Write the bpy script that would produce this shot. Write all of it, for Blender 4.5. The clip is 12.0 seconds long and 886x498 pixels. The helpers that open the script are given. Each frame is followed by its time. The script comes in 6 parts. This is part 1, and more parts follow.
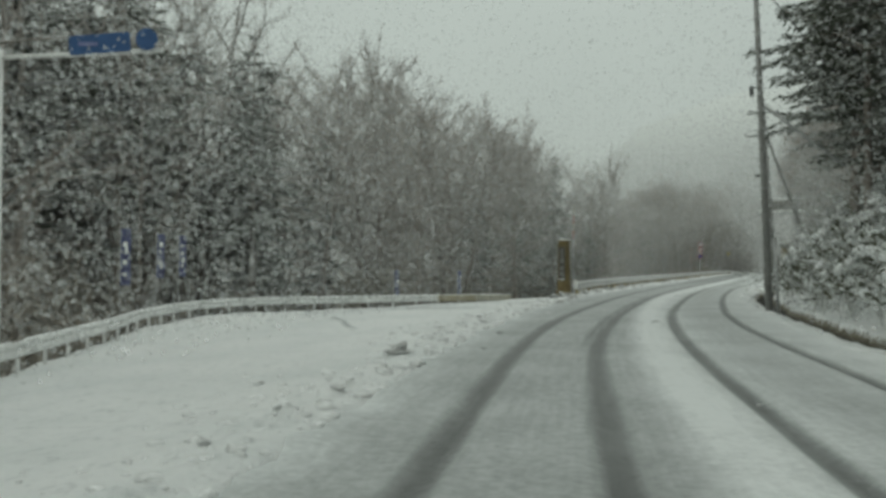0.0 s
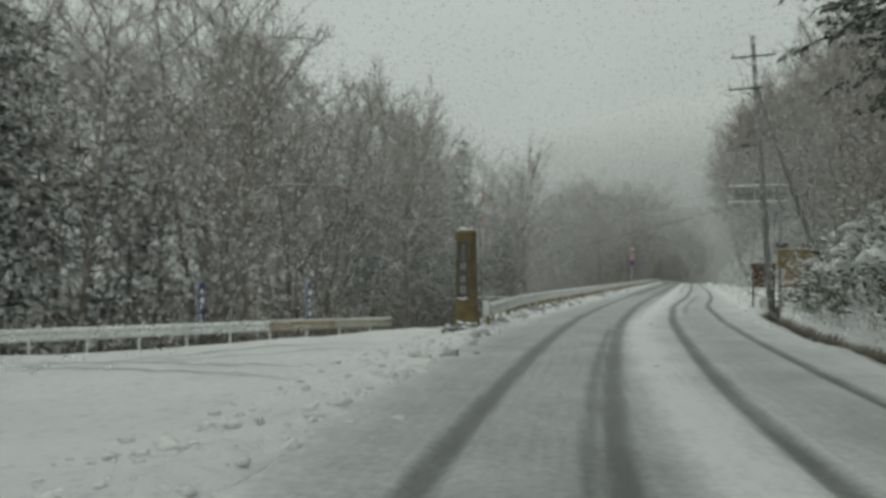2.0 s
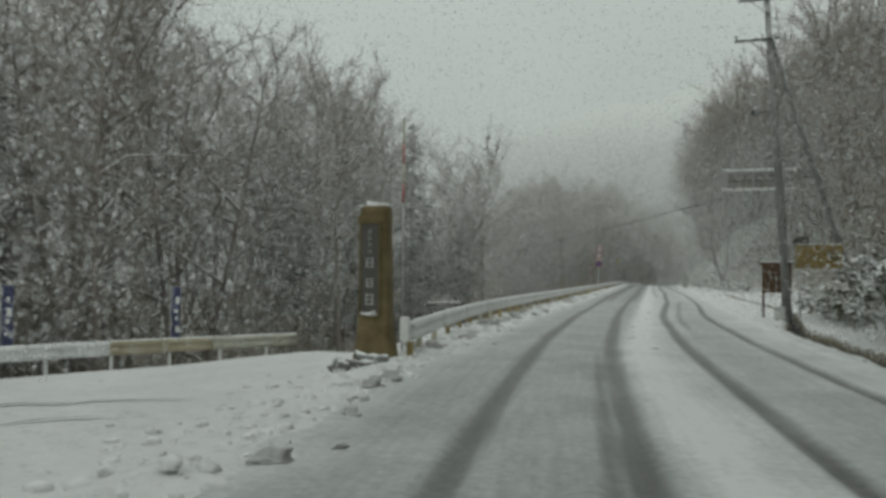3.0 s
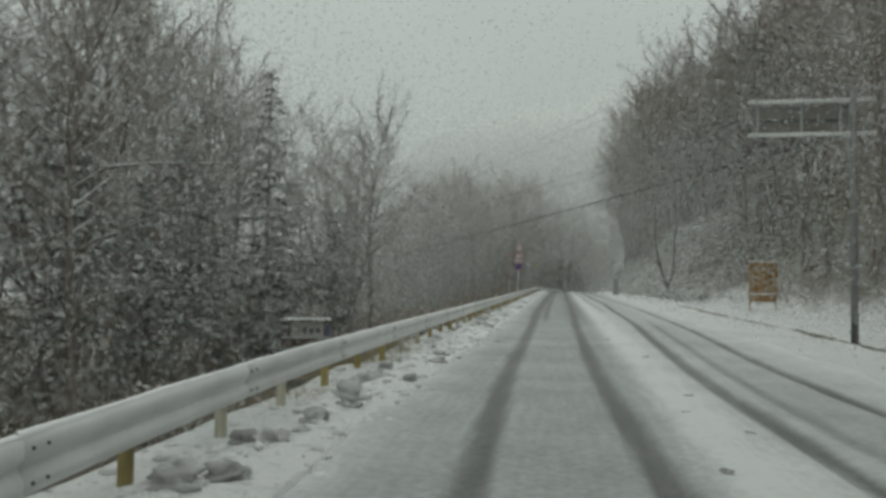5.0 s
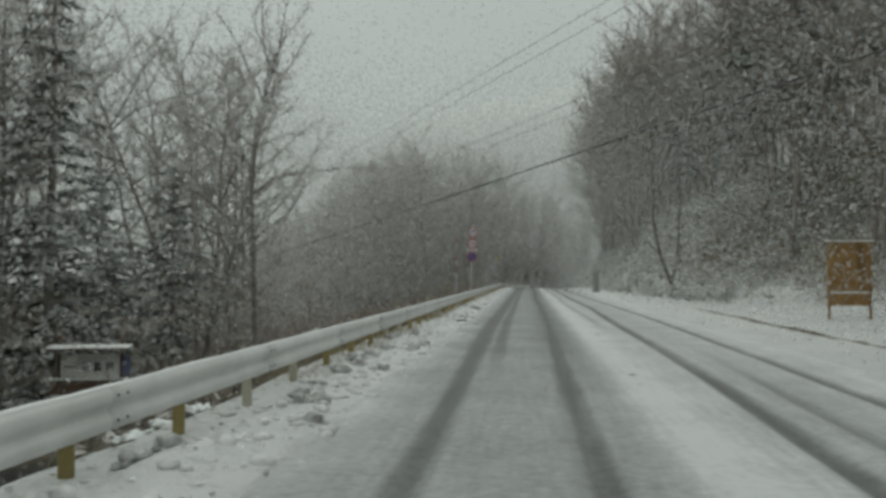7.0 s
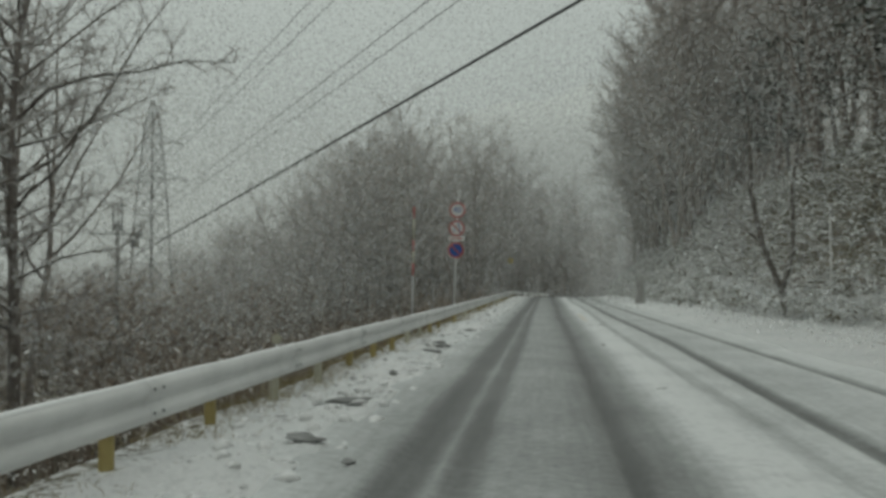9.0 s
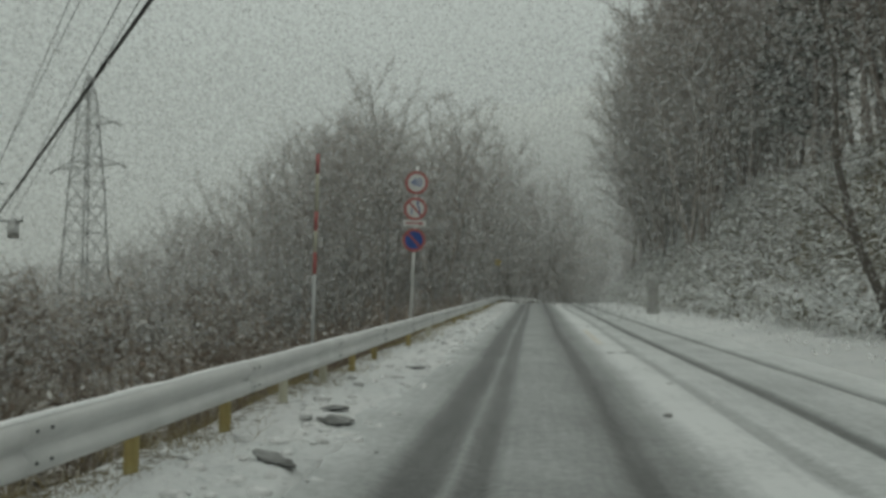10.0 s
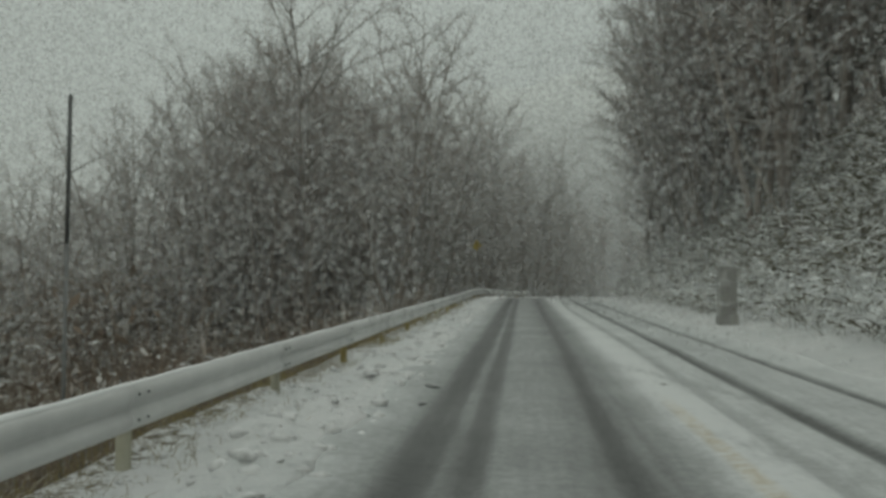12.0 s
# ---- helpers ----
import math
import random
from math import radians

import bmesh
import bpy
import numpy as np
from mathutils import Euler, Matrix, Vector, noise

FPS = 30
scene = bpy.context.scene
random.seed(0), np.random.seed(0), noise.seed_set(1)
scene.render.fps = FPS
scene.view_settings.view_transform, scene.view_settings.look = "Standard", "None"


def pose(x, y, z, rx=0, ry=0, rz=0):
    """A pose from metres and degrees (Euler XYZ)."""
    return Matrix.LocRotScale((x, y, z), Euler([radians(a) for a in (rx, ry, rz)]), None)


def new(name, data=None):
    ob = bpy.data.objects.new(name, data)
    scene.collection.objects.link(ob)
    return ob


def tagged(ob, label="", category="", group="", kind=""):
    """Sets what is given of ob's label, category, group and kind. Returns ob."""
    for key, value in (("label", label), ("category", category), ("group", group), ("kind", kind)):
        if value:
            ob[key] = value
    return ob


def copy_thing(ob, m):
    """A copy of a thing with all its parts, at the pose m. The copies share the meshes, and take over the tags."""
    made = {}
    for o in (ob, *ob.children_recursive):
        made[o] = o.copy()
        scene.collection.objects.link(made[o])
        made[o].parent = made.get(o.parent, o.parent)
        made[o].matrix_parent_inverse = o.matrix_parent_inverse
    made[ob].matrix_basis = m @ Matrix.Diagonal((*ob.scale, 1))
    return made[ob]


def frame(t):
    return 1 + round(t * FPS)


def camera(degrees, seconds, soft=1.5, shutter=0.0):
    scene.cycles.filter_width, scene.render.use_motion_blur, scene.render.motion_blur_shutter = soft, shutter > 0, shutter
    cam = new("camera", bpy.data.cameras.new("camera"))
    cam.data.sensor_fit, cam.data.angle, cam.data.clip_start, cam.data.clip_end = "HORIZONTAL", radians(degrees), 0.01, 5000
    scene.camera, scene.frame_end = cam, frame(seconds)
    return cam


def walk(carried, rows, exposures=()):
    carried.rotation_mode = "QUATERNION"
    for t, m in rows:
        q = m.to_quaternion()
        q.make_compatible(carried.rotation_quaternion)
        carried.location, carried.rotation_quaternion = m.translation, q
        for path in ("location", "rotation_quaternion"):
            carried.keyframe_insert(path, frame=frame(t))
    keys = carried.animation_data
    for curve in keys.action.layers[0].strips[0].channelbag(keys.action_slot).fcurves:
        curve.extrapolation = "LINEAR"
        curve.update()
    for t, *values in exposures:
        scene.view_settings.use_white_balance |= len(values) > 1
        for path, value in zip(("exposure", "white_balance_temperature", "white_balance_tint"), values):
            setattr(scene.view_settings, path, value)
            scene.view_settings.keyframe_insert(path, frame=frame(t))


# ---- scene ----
# ---- the camera and its walk: a car on the left lane, about 33 km/h ----
cam = camera(54.2, 12.0, soft=3.4)
PATH = [
    (0.0, pose(6.988, -46.896, 1.447, 91.01, -0.33, 21.75)),
    (0.5, pose(5.913, -42.611, 1.455, 91.83, -0.36, 20.90)),
    (1.0, pose(4.902, -38.315, 1.458, 91.95, -0.39, 19.31)),
    (1.5, pose(3.963, -34.009, 1.462, 91.53, -0.33, 17.36)),
    (2.0, pose(3.152, -29.893, 1.457, 91.57, -0.32, 16.17)),
    (2.5, pose(2.471, -25.562, 1.450, 92.05, -0.33, 15.01)),
    (3.0, pose(1.883, -21.532, 1.438, 91.70, -0.43, 13.58)),
    (3.5, pose(1.353, -17.114, 1.433, 91.75, -0.65, 12.06)),
    (5.5, pose(-0.043, 0.238, 1.519, 92.01, -0.38, 6.78)),
    (6.0, pose(-0.012, 4.669, 1.514, 91.75, -0.16, 6.28)),
    (6.5, pose(0.007, 9.420, 1.503, 91.74, 0.09, 6.04)),
    (7.0, pose(0.071, 13.882, 1.486, 91.79, 0.09, 5.61)),
    (9.0, pose(0.029, 33.677, 1.416, 92.24, 0.16, 6.76)),
    (9.5, pose(-0.037, 38.560, 1.421, 92.33, -0.32, 6.86)),
    (10.0, pose(-0.165, 43.455, 1.437, 92.47, -0.27, 6.04)),
    (10.5, pose(-0.202, 48.157, 1.493, 91.75, -0.14, 5.67)),
    (11.0, pose(-0.185, 52.998, 1.507, 91.53, -0.65, 5.70)),
    (11.5, pose(-0.212, 57.556, 1.501, 91.52, -0.66, 5.46)),
    (12.0, pose(-0.255, 62.090, 1.478, 91.75, -0.64, 5.24)),
]
EXPOSURES = [(0.0, 0.16, 6500, 4), (1.5, 0.14, 6500, 8), (3.5, 0.10, 6500, 8), (7.0, 0.02, 6500, 8), (12.0, -0.12, 6580, 6)]
walk(cam, PATH, EXPOSURES)

# ---- world and light: a heavy overcast sky, brighter overhead ----
SUN_EL, SUN_ROT = radians(50), radians(200)
world = bpy.data.worlds.new("overcast_sky")
scene.world = world
world.use_nodes = True
wt = world.node_tree
w_bg = wt.nodes["Background"]
w_sky = wt.nodes.new("ShaderNodeTexSky")
w_sky.sky_type, w_sky.sun_disc = "NISHITA", False
w_sky.sun_elevation, w_sky.sun_rotation = SUN_EL, SUN_ROT
w_sky.dust_density, w_sky.air_density = 6.0, 1.0
w_dim = wt.nodes.new("ShaderNodeMix")
w_dim.data_type, w_dim.blend_type = "RGBA", "MULTIPLY"
w_dim.inputs[0].default_value = 1.0
w_dim.inputs[7].default_value = (0.10, 0.10, 0.10, 1)
wt.links.new(w_sky.outputs[0], w_dim.inputs[6])
w_tc = wt.nodes.new("ShaderNodeTexCoord")
w_sep = wt.nodes.new("ShaderNodeSeparateXYZ")
wt.links.new(w_tc.outputs["Generated"], w_sep.inputs[0])
w_noise = wt.nodes.new("ShaderNodeTexNoise")
w_noise.inputs["Scale"].default_value, w_noise.inputs["Detail"].default_value = 2.2, 3.0
wt.links.new(w_tc.outputs["Generated"], w_noise.inputs[0])
w_ramp = wt.nodes.new("ShaderNodeValToRGB")
w_ramp.color_ramp.elements[0].position = 0.0
w_ramp.color_ramp.elements[0].color = (0.375, 0.405, 0.38, 1)
w_ramp.color_ramp.elements[1].position = 1.0
w_ramp.color_ramp.elements[1].color = (0.72, 0.775, 0.73, 1)
e = w_ramp.color_ramp.elements.new(0.35)
e.color = (0.45, 0.487, 0.455, 1)
wt.links.new(w_sep.outputs[2], w_ramp.inputs[0])
w_cloud = wt.nodes.new("ShaderNodeMix")
w_cloud.data_type, w_cloud.blend_type = "RGBA", "MULTIPLY"
w_cloud.inputs[0].default_value = 0.22
wt.links.new(w_ramp.outputs[0], w_cloud.inputs[6])
wt.links.new(w_noise.outputs[0], w_cloud.inputs[7])
w_mix = wt.nodes.new("ShaderNodeMix")
w_mix.data_type = "RGBA"
w_mix.inputs[0].default_value = 0.93
wt.links.new(w_dim.outputs[2], w_mix.inputs[6])
wt.links.new(w_cloud.outputs[2], w_mix.inputs[7])
wt.links.new(w_mix.outputs[2], w_bg.inputs[0])
w_bg.inputs[1].default_value = 1.15
sun_data = bpy.data.lights.new("sun", "SUN")
sun_data.energy, sun_data.angle, sun_data.color = 0.25, radians(40), (1.0, 0.98, 0.95)
sun = new("sun", sun_data)
sun.rotation_euler = (radians(40), 0, radians(160))


# ---- materials ----
def nodes_of(name):
    m = bpy.data.materials.new(name)
    m.use_nodes = True
    nt = m.node_tree
    return m, nt, nt.nodes["Principled BSDF"], nt.nodes.new, nt.links.new


def noise_node(nt, scale, detail=4.0, rough=0.6, coord="Object"):
    tc = nt.nodes.new("ShaderNodeTexCoord")
    n = nt.nodes.new("ShaderNodeTexNoise")
    n.inputs["Scale"].default_value = scale
    n.inputs["Detail"].default_value = detail
    n.inputs["Roughness"].default_value = rough
    nt.links.new(tc.outputs[coord], n.inputs["Vector"])
    return n.outputs[0]


def ramp_node(nt, fac, stops):
    r = nt.nodes.new("ShaderNodeValToRGB")
    els = r.color_ramp.elements
    els[0].position, els[0].color = stops[0][0], (*stops[0][1], 1)
    els[1].position, els[1].color = stops[-1][0], (*stops[-1][1], 1)
    for p, c in stops[1:-1]:
        els.new(p).color = (*c, 1)
    nt.links.new(fac, r.inputs[0])
    return r.outputs[0]


def mix_node(nt, fac, a, b, kind="MIX"):
    m = nt.nodes.new("ShaderNodeMix")
    m.data_type, m.blend_type = "RGBA", kind
    for sock, v in ((m.inputs[0], fac), (m.inputs[6], a), (m.inputs[7], b)):
        if isinstance(v, (int, float)):
            sock.default_value = v
        elif isinstance(v, tuple):
            sock.default_value = (*v, 1)
        else:
            nt.links.new(v, sock)
    return m.outputs[2]


def math_node(nt, op, a, b=0.0, clamp=False):
    m = nt.nodes.new("ShaderNodeMath")
    m.operation, m.use_clamp = op, clamp
    for sock, v in ((m.inputs[0], a), (m.inputs[1], b)):
        if isinstance(v, (int, float)):
            sock.default_value = v
        else:
            nt.links.new(v, sock)
    return m.outputs[0]


def bump_node(nt, bsdf, height, strength, dist):
    b = nt.nodes.new("ShaderNodeBump")
    b.inputs["Strength"].default_value, b.inputs["Distance"].default_value = strength, dist
    nt.links.new(height, b.inputs["Height"])
    nt.links.new(b.outputs[0], bsdf.inputs["Normal"])


def up_facing(nt, low, high, noise_scale=3.0, noise_amount=0.5):
    """How much lying snow: on faces that look up, uneven."""
    g = nt.nodes.new("ShaderNodeNewGeometry")
    s = nt.nodes.new("ShaderNodeSeparateXYZ")
    nt.links.new(g.outputs["Normal"], s.inputs[0])
    n = noise_node(nt, noise_scale, 2.0)
    v = math_node(nt, "ADD", s.outputs[2], math_node(nt, "MULTIPLY", math_node(nt, "SUBTRACT", n, 0.5), noise_amount * 2))
    r = nt.nodes.new("ShaderNodeMapRange")
    r.inputs[1].default_value, r.inputs[2].default_value = low, high
    nt.links.new(v, r.inputs[0])
    return r.outputs[0]


SNOW_RGB = (0.80, 0.83, 0.83)


def snowy(name, stops, scale, low=0.25, high=0.6, rough=0.85, snow_scale=3.0, snow_amount=0.5, metal=0.0, bump=0.3, spread=0.0, coord="Object"):
    """A surface with uneven colour and snow lying on what faces up."""
    m, nt, b, nn, ln = nodes_of(name)
    base = ramp_node(nt, noise_node(nt, scale, 5.0, 0.65, coord), stops)
    if spread:
        oi = nn("ShaderNodeObjectInfo")
        k = math_node(nt, "ADD", math_node(nt, "MULTIPLY", oi.outputs["Random"], spread), 1 - spread / 2)
        base = mix_node(nt, 1.0, base, k, "MULTIPLY")
    col = mix_node(nt, up_facing(nt, low, high, snow_scale, snow_amount), base, SNOW_RGB)
    ln(col, b.inputs["Base Color"])
    b.inputs["Roughness"].default_value, b.inputs["Metallic"].default_value = rough, metal
    if bump:
        bump_node(nt, b, noise_node(nt, scale * 4, 3.0), bump, 0.02)
    return m


def painted(name, stops, scale, rough=0.5, metal=0.0, bump=0.15, spread=0.0):
    m, nt, b, nn, ln = nodes_of(name)
    base = ramp_node(nt, noise_node(nt, scale, 6.0, 0.65), stops)
    if spread:
        oi = nn("ShaderNodeObjectInfo")
        k = math_node(nt, "ADD", math_node(nt, "MULTIPLY", oi.outputs["Random"], spread), 1 - spread / 2)
        base = mix_node(nt, 1.0, base, k, "MULTIPLY")
    ln(base, b.inputs["Base Color"])
    b.inputs["Roughness"].default_value, b.inputs["Metallic"].default_value = rough, metal
    if bump:
        bump_node(nt, b, noise_node(nt, scale * 6, 3.0), bump, 0.01)
    return m


def snow_material(name):
    m, nt, b, nn, ln = nodes_of(name)
    big = ramp_node(nt, noise_node(nt, 0.35, 5.0, 0.6), [(0.3, (0.80, 0.825, 0.825)), (0.6, (0.90, 0.91, 0.91))])
    # weeds and soil that come through where the snow is thin
    weeds = nn("ShaderNodeAttribute")
    weeds.attribute_name = "thin"
    speck = noise_node(nt, 7.0, 6.0, 0.75)
    cover = math_node(nt, "SUBTRACT", math_node(nt, "ADD", speck, math_node(nt, "MULTIPLY", weeds.outputs["Fac"], 0.32)), 0.66)
    fac = math_node(nt, "MULTIPLY", cover, 9.0, True)
    soil = ramp_node(nt, noise_node(nt, 2.3, 4.0), [(0.3, (0.10, 0.085, 0.06)), (0.7, (0.24, 0.21, 0.14))])
    bare = math_node(nt, "MULTIPLY", math_node(nt, "SUBTRACT", weeds.outputs["Fac"], 1.0), 2.0, True)
    soil = mix_node(nt, bare, soil, (0.035, 0.033, 0.028))
    pits = ramp_node(nt, noise_node(nt, 5.0, 5.0, 0.8), [(0.32, (0.74, 0.75, 0.75)), (0.47, (1.0, 1.0, 1.0))])
    big = mix_node(nt, 1.0, big, pits, "MULTIPLY")
    ln(mix_node(nt, fac, big, soil), b.inputs["Base Color"])
    b.inputs["Roughness"].default_value = 0.75
    b.inputs["Subsurface Weight"].default_value = 0.0
    h = math_node(nt, "ADD", noise_node(nt, 9.0, 6.0, 0.7), math_node(nt, "MULTIPLY", noise_node(nt, 2.2, 3.0), 1.5))
    bump_node(nt, b, h, 0.9, 0.12)
    return m


def road_material():
    m, nt, b, nn, ln = nodes_of("slushy_road_snow")
    at_ = nn("ShaderNodeAttribute")
    at_.attribute_name = "slush"
    fine = noise_node(nt, 9.0, 7.0, 0.78)
    broad = noise_node(nt, 0.5, 4.0)
    run, over = nn("ShaderNodeAttribute"), nn("ShaderNodeAttribute")
    run.attribute_name, over.attribute_name = "run", "across"
    lane = nn("ShaderNodeCombineXYZ")
    ln(math_node(nt, "MULTIPLY", run.outputs["Fac"], 0.7), lane.inputs[0])
    ln(math_node(nt, "MULTIPLY", over.outputs["Fac"], 11.0), lane.inputs[1])
    streak = nn("ShaderNodeTexNoise")
    streak.inputs["Scale"].default_value, streak.inputs["Detail"].default_value = 1.0, 4.0
    ln(lane.outputs[0], streak.inputs["Vector"])
    v = math_node(nt, "ADD", at_.outputs["Fac"], math_node(nt, "MULTIPLY", math_node(nt, "SUBTRACT", fine, 0.5), 0.75))
    v = math_node(nt, "ADD", v, math_node(nt, "MULTIPLY", math_node(nt, "SUBTRACT", broad, 0.5), 0.5))
    v = math_node(nt, "ADD", v, math_node(nt, "MULTIPLY", math_node(nt, "SUBTRACT", streak.outputs[0], 0.5), 0.26))
    col = ramp_node(nt, v, [(0.0, (0.74, 0.76, 0.76)), (0.28, (0.50, 0.52, 0.52)), (0.55, (0.30, 0.315, 0.31)), (0.85, (0.135, 0.14, 0.138)), (1.0, (0.085, 0.089, 0.088))])
    worn_line = nn("ShaderNodeAttribute")
    worn_line.attribute_name = "line"
    show = math_node(nt, "MULTIPLY", worn_line.outputs["Fac"], math_node(nt, "MULTIPLY", math_node(nt, "SUBTRACT", fine, 0.35), 4.0, True))
    col = mix_node(nt, show, col, (0.52, 0.38, 0.14))
    ln(col, b.inputs["Base Color"])
    r = nn("ShaderNodeMapRange")
    r.inputs[1].default_value, r.inputs[2].default_value = 0.2, 0.95
    r.inputs[3].default_value, r.inputs[4].default_value = 0.8, 0.45
    ln(v, r.inputs[0])
    ln(r.outputs[0], b.inputs["Roughness"])
    bump_node(nt, b, noise_node(nt, 9.0, 6.0, 0.75), 0.7, 0.05)
    return m


SNOW = snow_material("snow_cover")
ROAD = road_material()
BARK = snowy("snow_dusted_bark", [(0.3, (0.165, 0.142, 0.126)), (0.7, (0.285, 0.252, 0.226))], 6.0, 0.25, 1.2, snow_scale=1.5, spread=0.5)
DARKBARK = snowy("wet_dark_bark", [(0.3, (0.075, 0.068, 0.06)), (0.7, (0.15, 0.137, 0.12))], 6.0, 0.3, 1.2, snow_scale=1.5)
PALEBARK = snowy("pale_sapling_bark", [(0.3, (0.24, 0.22, 0.19)), (0.7, (0.40, 0.37, 0.33))], 6.0, 0.2, 0.9, snow_scale=1.5)
TWIG = snowy("snow_dusted_twigs", [(0.3, (0.235, 0.2, 0.179)), (0.7, (0.365, 0.32, 0.291))], 0.8, 0.1, 1.7, snow_scale=0.8, snow_amount=0.5, bump=0, spread=0.35)
NEEDLE = snowy("snow_dusted_needles", [(0.3, (0.07, 0.078, 0.064)), (0.7, (0.135, 0.146, 0.112))], 1.5, 0.2, 1.5, snow_scale=1.2, snow_amount=0.3, bump=0, spread=0.4)
BRUSH = snowy("snow_dusted_brush", [(0.3, (0.21, 0.187, 0.162)), (0.55, (0.315, 0.282, 0.24)), (0.8, (0.26, 0.238, 0.198))], 0.9, 0.45, 1.8, snow_scale=0.9, snow_amount=0.5, bump=0)
SASA = snowy("snow_streaked_bank_brush", [(0.3, (0.10, 0.09, 0.065)), (0.55, (0.19, 0.17, 0.12)), (0.8, (0.15, 0.15, 0.10))], 1.6, -0.35, 0.75, snow_scale=1.3, snow_amount=0.75, bump=0)
REED = snowy("dry_russet_brush", [(0.3, (0.14, 0.11, 0.09)), (0.6, (0.25, 0.195, 0.15)), (0.8, (0.28, 0.235, 0.165))], 0.7, 0.5, 1.2, snow_scale=0.8, snow_amount=0.4, bump=0)
STRAW = snowy("dry_straw_weeds", [(0.3, (0.17, 0.13, 0.06)), (0.6, (0.30, 0.25, 0.12)), (0.8, (0.24, 0.22, 0.10))], 0.9, 0.6, 1.3, snow_scale=1.0, snow_amount=0.4, bump=0)
LEAFY = snowy("snowy_evergreen_leaves", [(0.3, (0.05, 0.06, 0.035)), (0.7, (0.15, 0.14, 0.085))], 1.2, -0.15, 0.65, snow_scale=0.8, snow_amount=0.55, bump=0)
ZINC = painted("weathered_white_rail_paint", [(0.25, (0.60, 0.61, 0.60)), (0.6, (0.75, 0.76, 0.75)), (0.85, (0.81, 0.815, 0.805))], 1.3, 0.55, 0.0, spread=0.08)
TAN = painted("yellowed_rail_paint", [(0.25, (0.30, 0.26, 0.17)), (0.7, (0.46, 0.42, 0.30))], 1.6, 0.5)
CREAM = painted("cream_rail_paint", [(0.25, (0.40, 0.39, 0.32)), (0.7, (0.56, 0.55, 0.47))], 1.6, 0.5)
OCHRE = painted("ochre_post_paint", [(0.2, (0.20, 0.14, 0.06)), (0.5, (0.32, 0.26, 0.10)), (0.8, (0.38, 0.34, 0.18))], 2.5, 0.6, spread=0.5)
PALE = painted("pale_post_paint", [(0.25, (0.36, 0.35, 0.25)), (0.7, (0.55, 0.54, 0.45))], 2.5, 0.6, spread=0.3)
STEEL = painted("galvanised_steel", [(0.3, (0.34, 0.35, 0.35)), (0.7, (0.52, 0.53, 0.53))], 3.0, 0.45, 0.4)
DARKSTEEL = painted("dull_dark_steel", [(0.3, (0.08, 0.085, 0.085)), (0.7, (0.16, 0.165, 0.165))], 3.0, 0.55, 0.3)
CONCRETE = snowy("pole_concrete", [(0.3, (0.17, 0.17, 0.165)), (0.7, (0.29, 0.29, 0.28))], 2.0, 0.5, 0.9, bump=0.2)
PALECONCRETE = snowy("weathered_pale_concrete", [(0.25, (0.22, 0.218, 0.205)), (0.55, (0.33, 0.328, 0.31)), (0.8, (0.43, 0.43, 0.41))], 2.5, 0.5, 0.9, bump=0.3)
GREYSLUSH = painted("grey_frozen_slush", [(0.25, (0.26, 0.26, 0.255)), (0.5, (0.45, 0.455, 0.45)), (0.75, (0.68, 0.69, 0.69))], 7.0, 0.75, bump=0.9, spread=0.3)
WETSLUSH = painted("wet_dark_slush", [(0.25, (0.10, 0.10, 0.098)), (0.5, (0.20, 0.205, 0.20)), (0.8, (0.42, 0.43, 0.43))], 8.0, 0.6, bump=0.8, spread=0.4)
WHITEPAINT = painted("white_enamel", [(0.3, (0.62, 0.63, 0.62)), (0.7, (0.76, 0.76, 0.75))], 3.0, 0.4)
REDPAINT = painted("red_enamel", [(0.3, (0.36, 0.085, 0.085)), (0.7, (0.48, 0.15, 0.14))], 4.0, 0.45)
BLUEPAINT = painted("blue_enamel", [(0.3, (0.02, 0.07, 0.28)), (0.7, (0.035, 0.11, 0.38))], 4.0, 0.4)
YELLOWPAINT = painted("yellow_enamel", [(0.3, (0.46, 0.33, 0.03)), (0.7, (0.60, 0.44, 0.05))], 4.0, 0.5)
BLACKPAINT = painted("black_enamel", [(0.3, (0.03, 0.03, 0.032)), (0.7, (0.06, 0.06, 0.062))], 4.0, 0.5)
OLDWOOD = snowy("mossy_brown_wood", [(0.25, (0.085, 0.064, 0.03)), (0.5, (0.165, 0.128, 0.06)), (0.8, (0.25, 0.20, 0.105))], 3.5, 0.75, 1.05, bump=0.5)
ORANGEWOOD = snowy("orange_stained_wood", [(0.25, (0.16, 0.095, 0.035)), (0.5, (0.24, 0.145, 0.055)), (0.75, (0.33, 0.21, 0.085))], 2.2, 0.8, 1.1, bump=0.3, spread=0.35)
BROWNWOOD = snowy("brown_stained_wood", [(0.3, (0.07, 0.042, 0.028)), (0.7, (0.15, 0.095, 0.06))], 4.0, 0.8, 1.1, bump=0.3)
DARKPANEL = painted("dark_name_panel", [(0.3, (0.06, 0.058, 0.05)), (0.7, (0.11, 0.105, 0.09))], 5.0, 0.6)
STONE = snowy("grey_stone", [(0.3, (0.12, 0.12, 0.115)), (0.7, (0.26, 0.26, 0.25))], 2.5, 0.35, 0.8, bump=0.5)
CAP = painted("fresh_snow", [(0.3, (0.78, 0.80, 0.80)), (0.7, (0.86, 0.87, 0.87))], 5.0, 0.8, bump=0.4)
DIRTYSNOW = painted("dirty_snow", [(0.25, (0.48, 0.485, 0.48)), (0.5, (0.70, 0.71, 0.71)), (0.8, (0.84, 0.85, 0.85))], 6.0, 0.8, bump=0.8, spread=0.3)
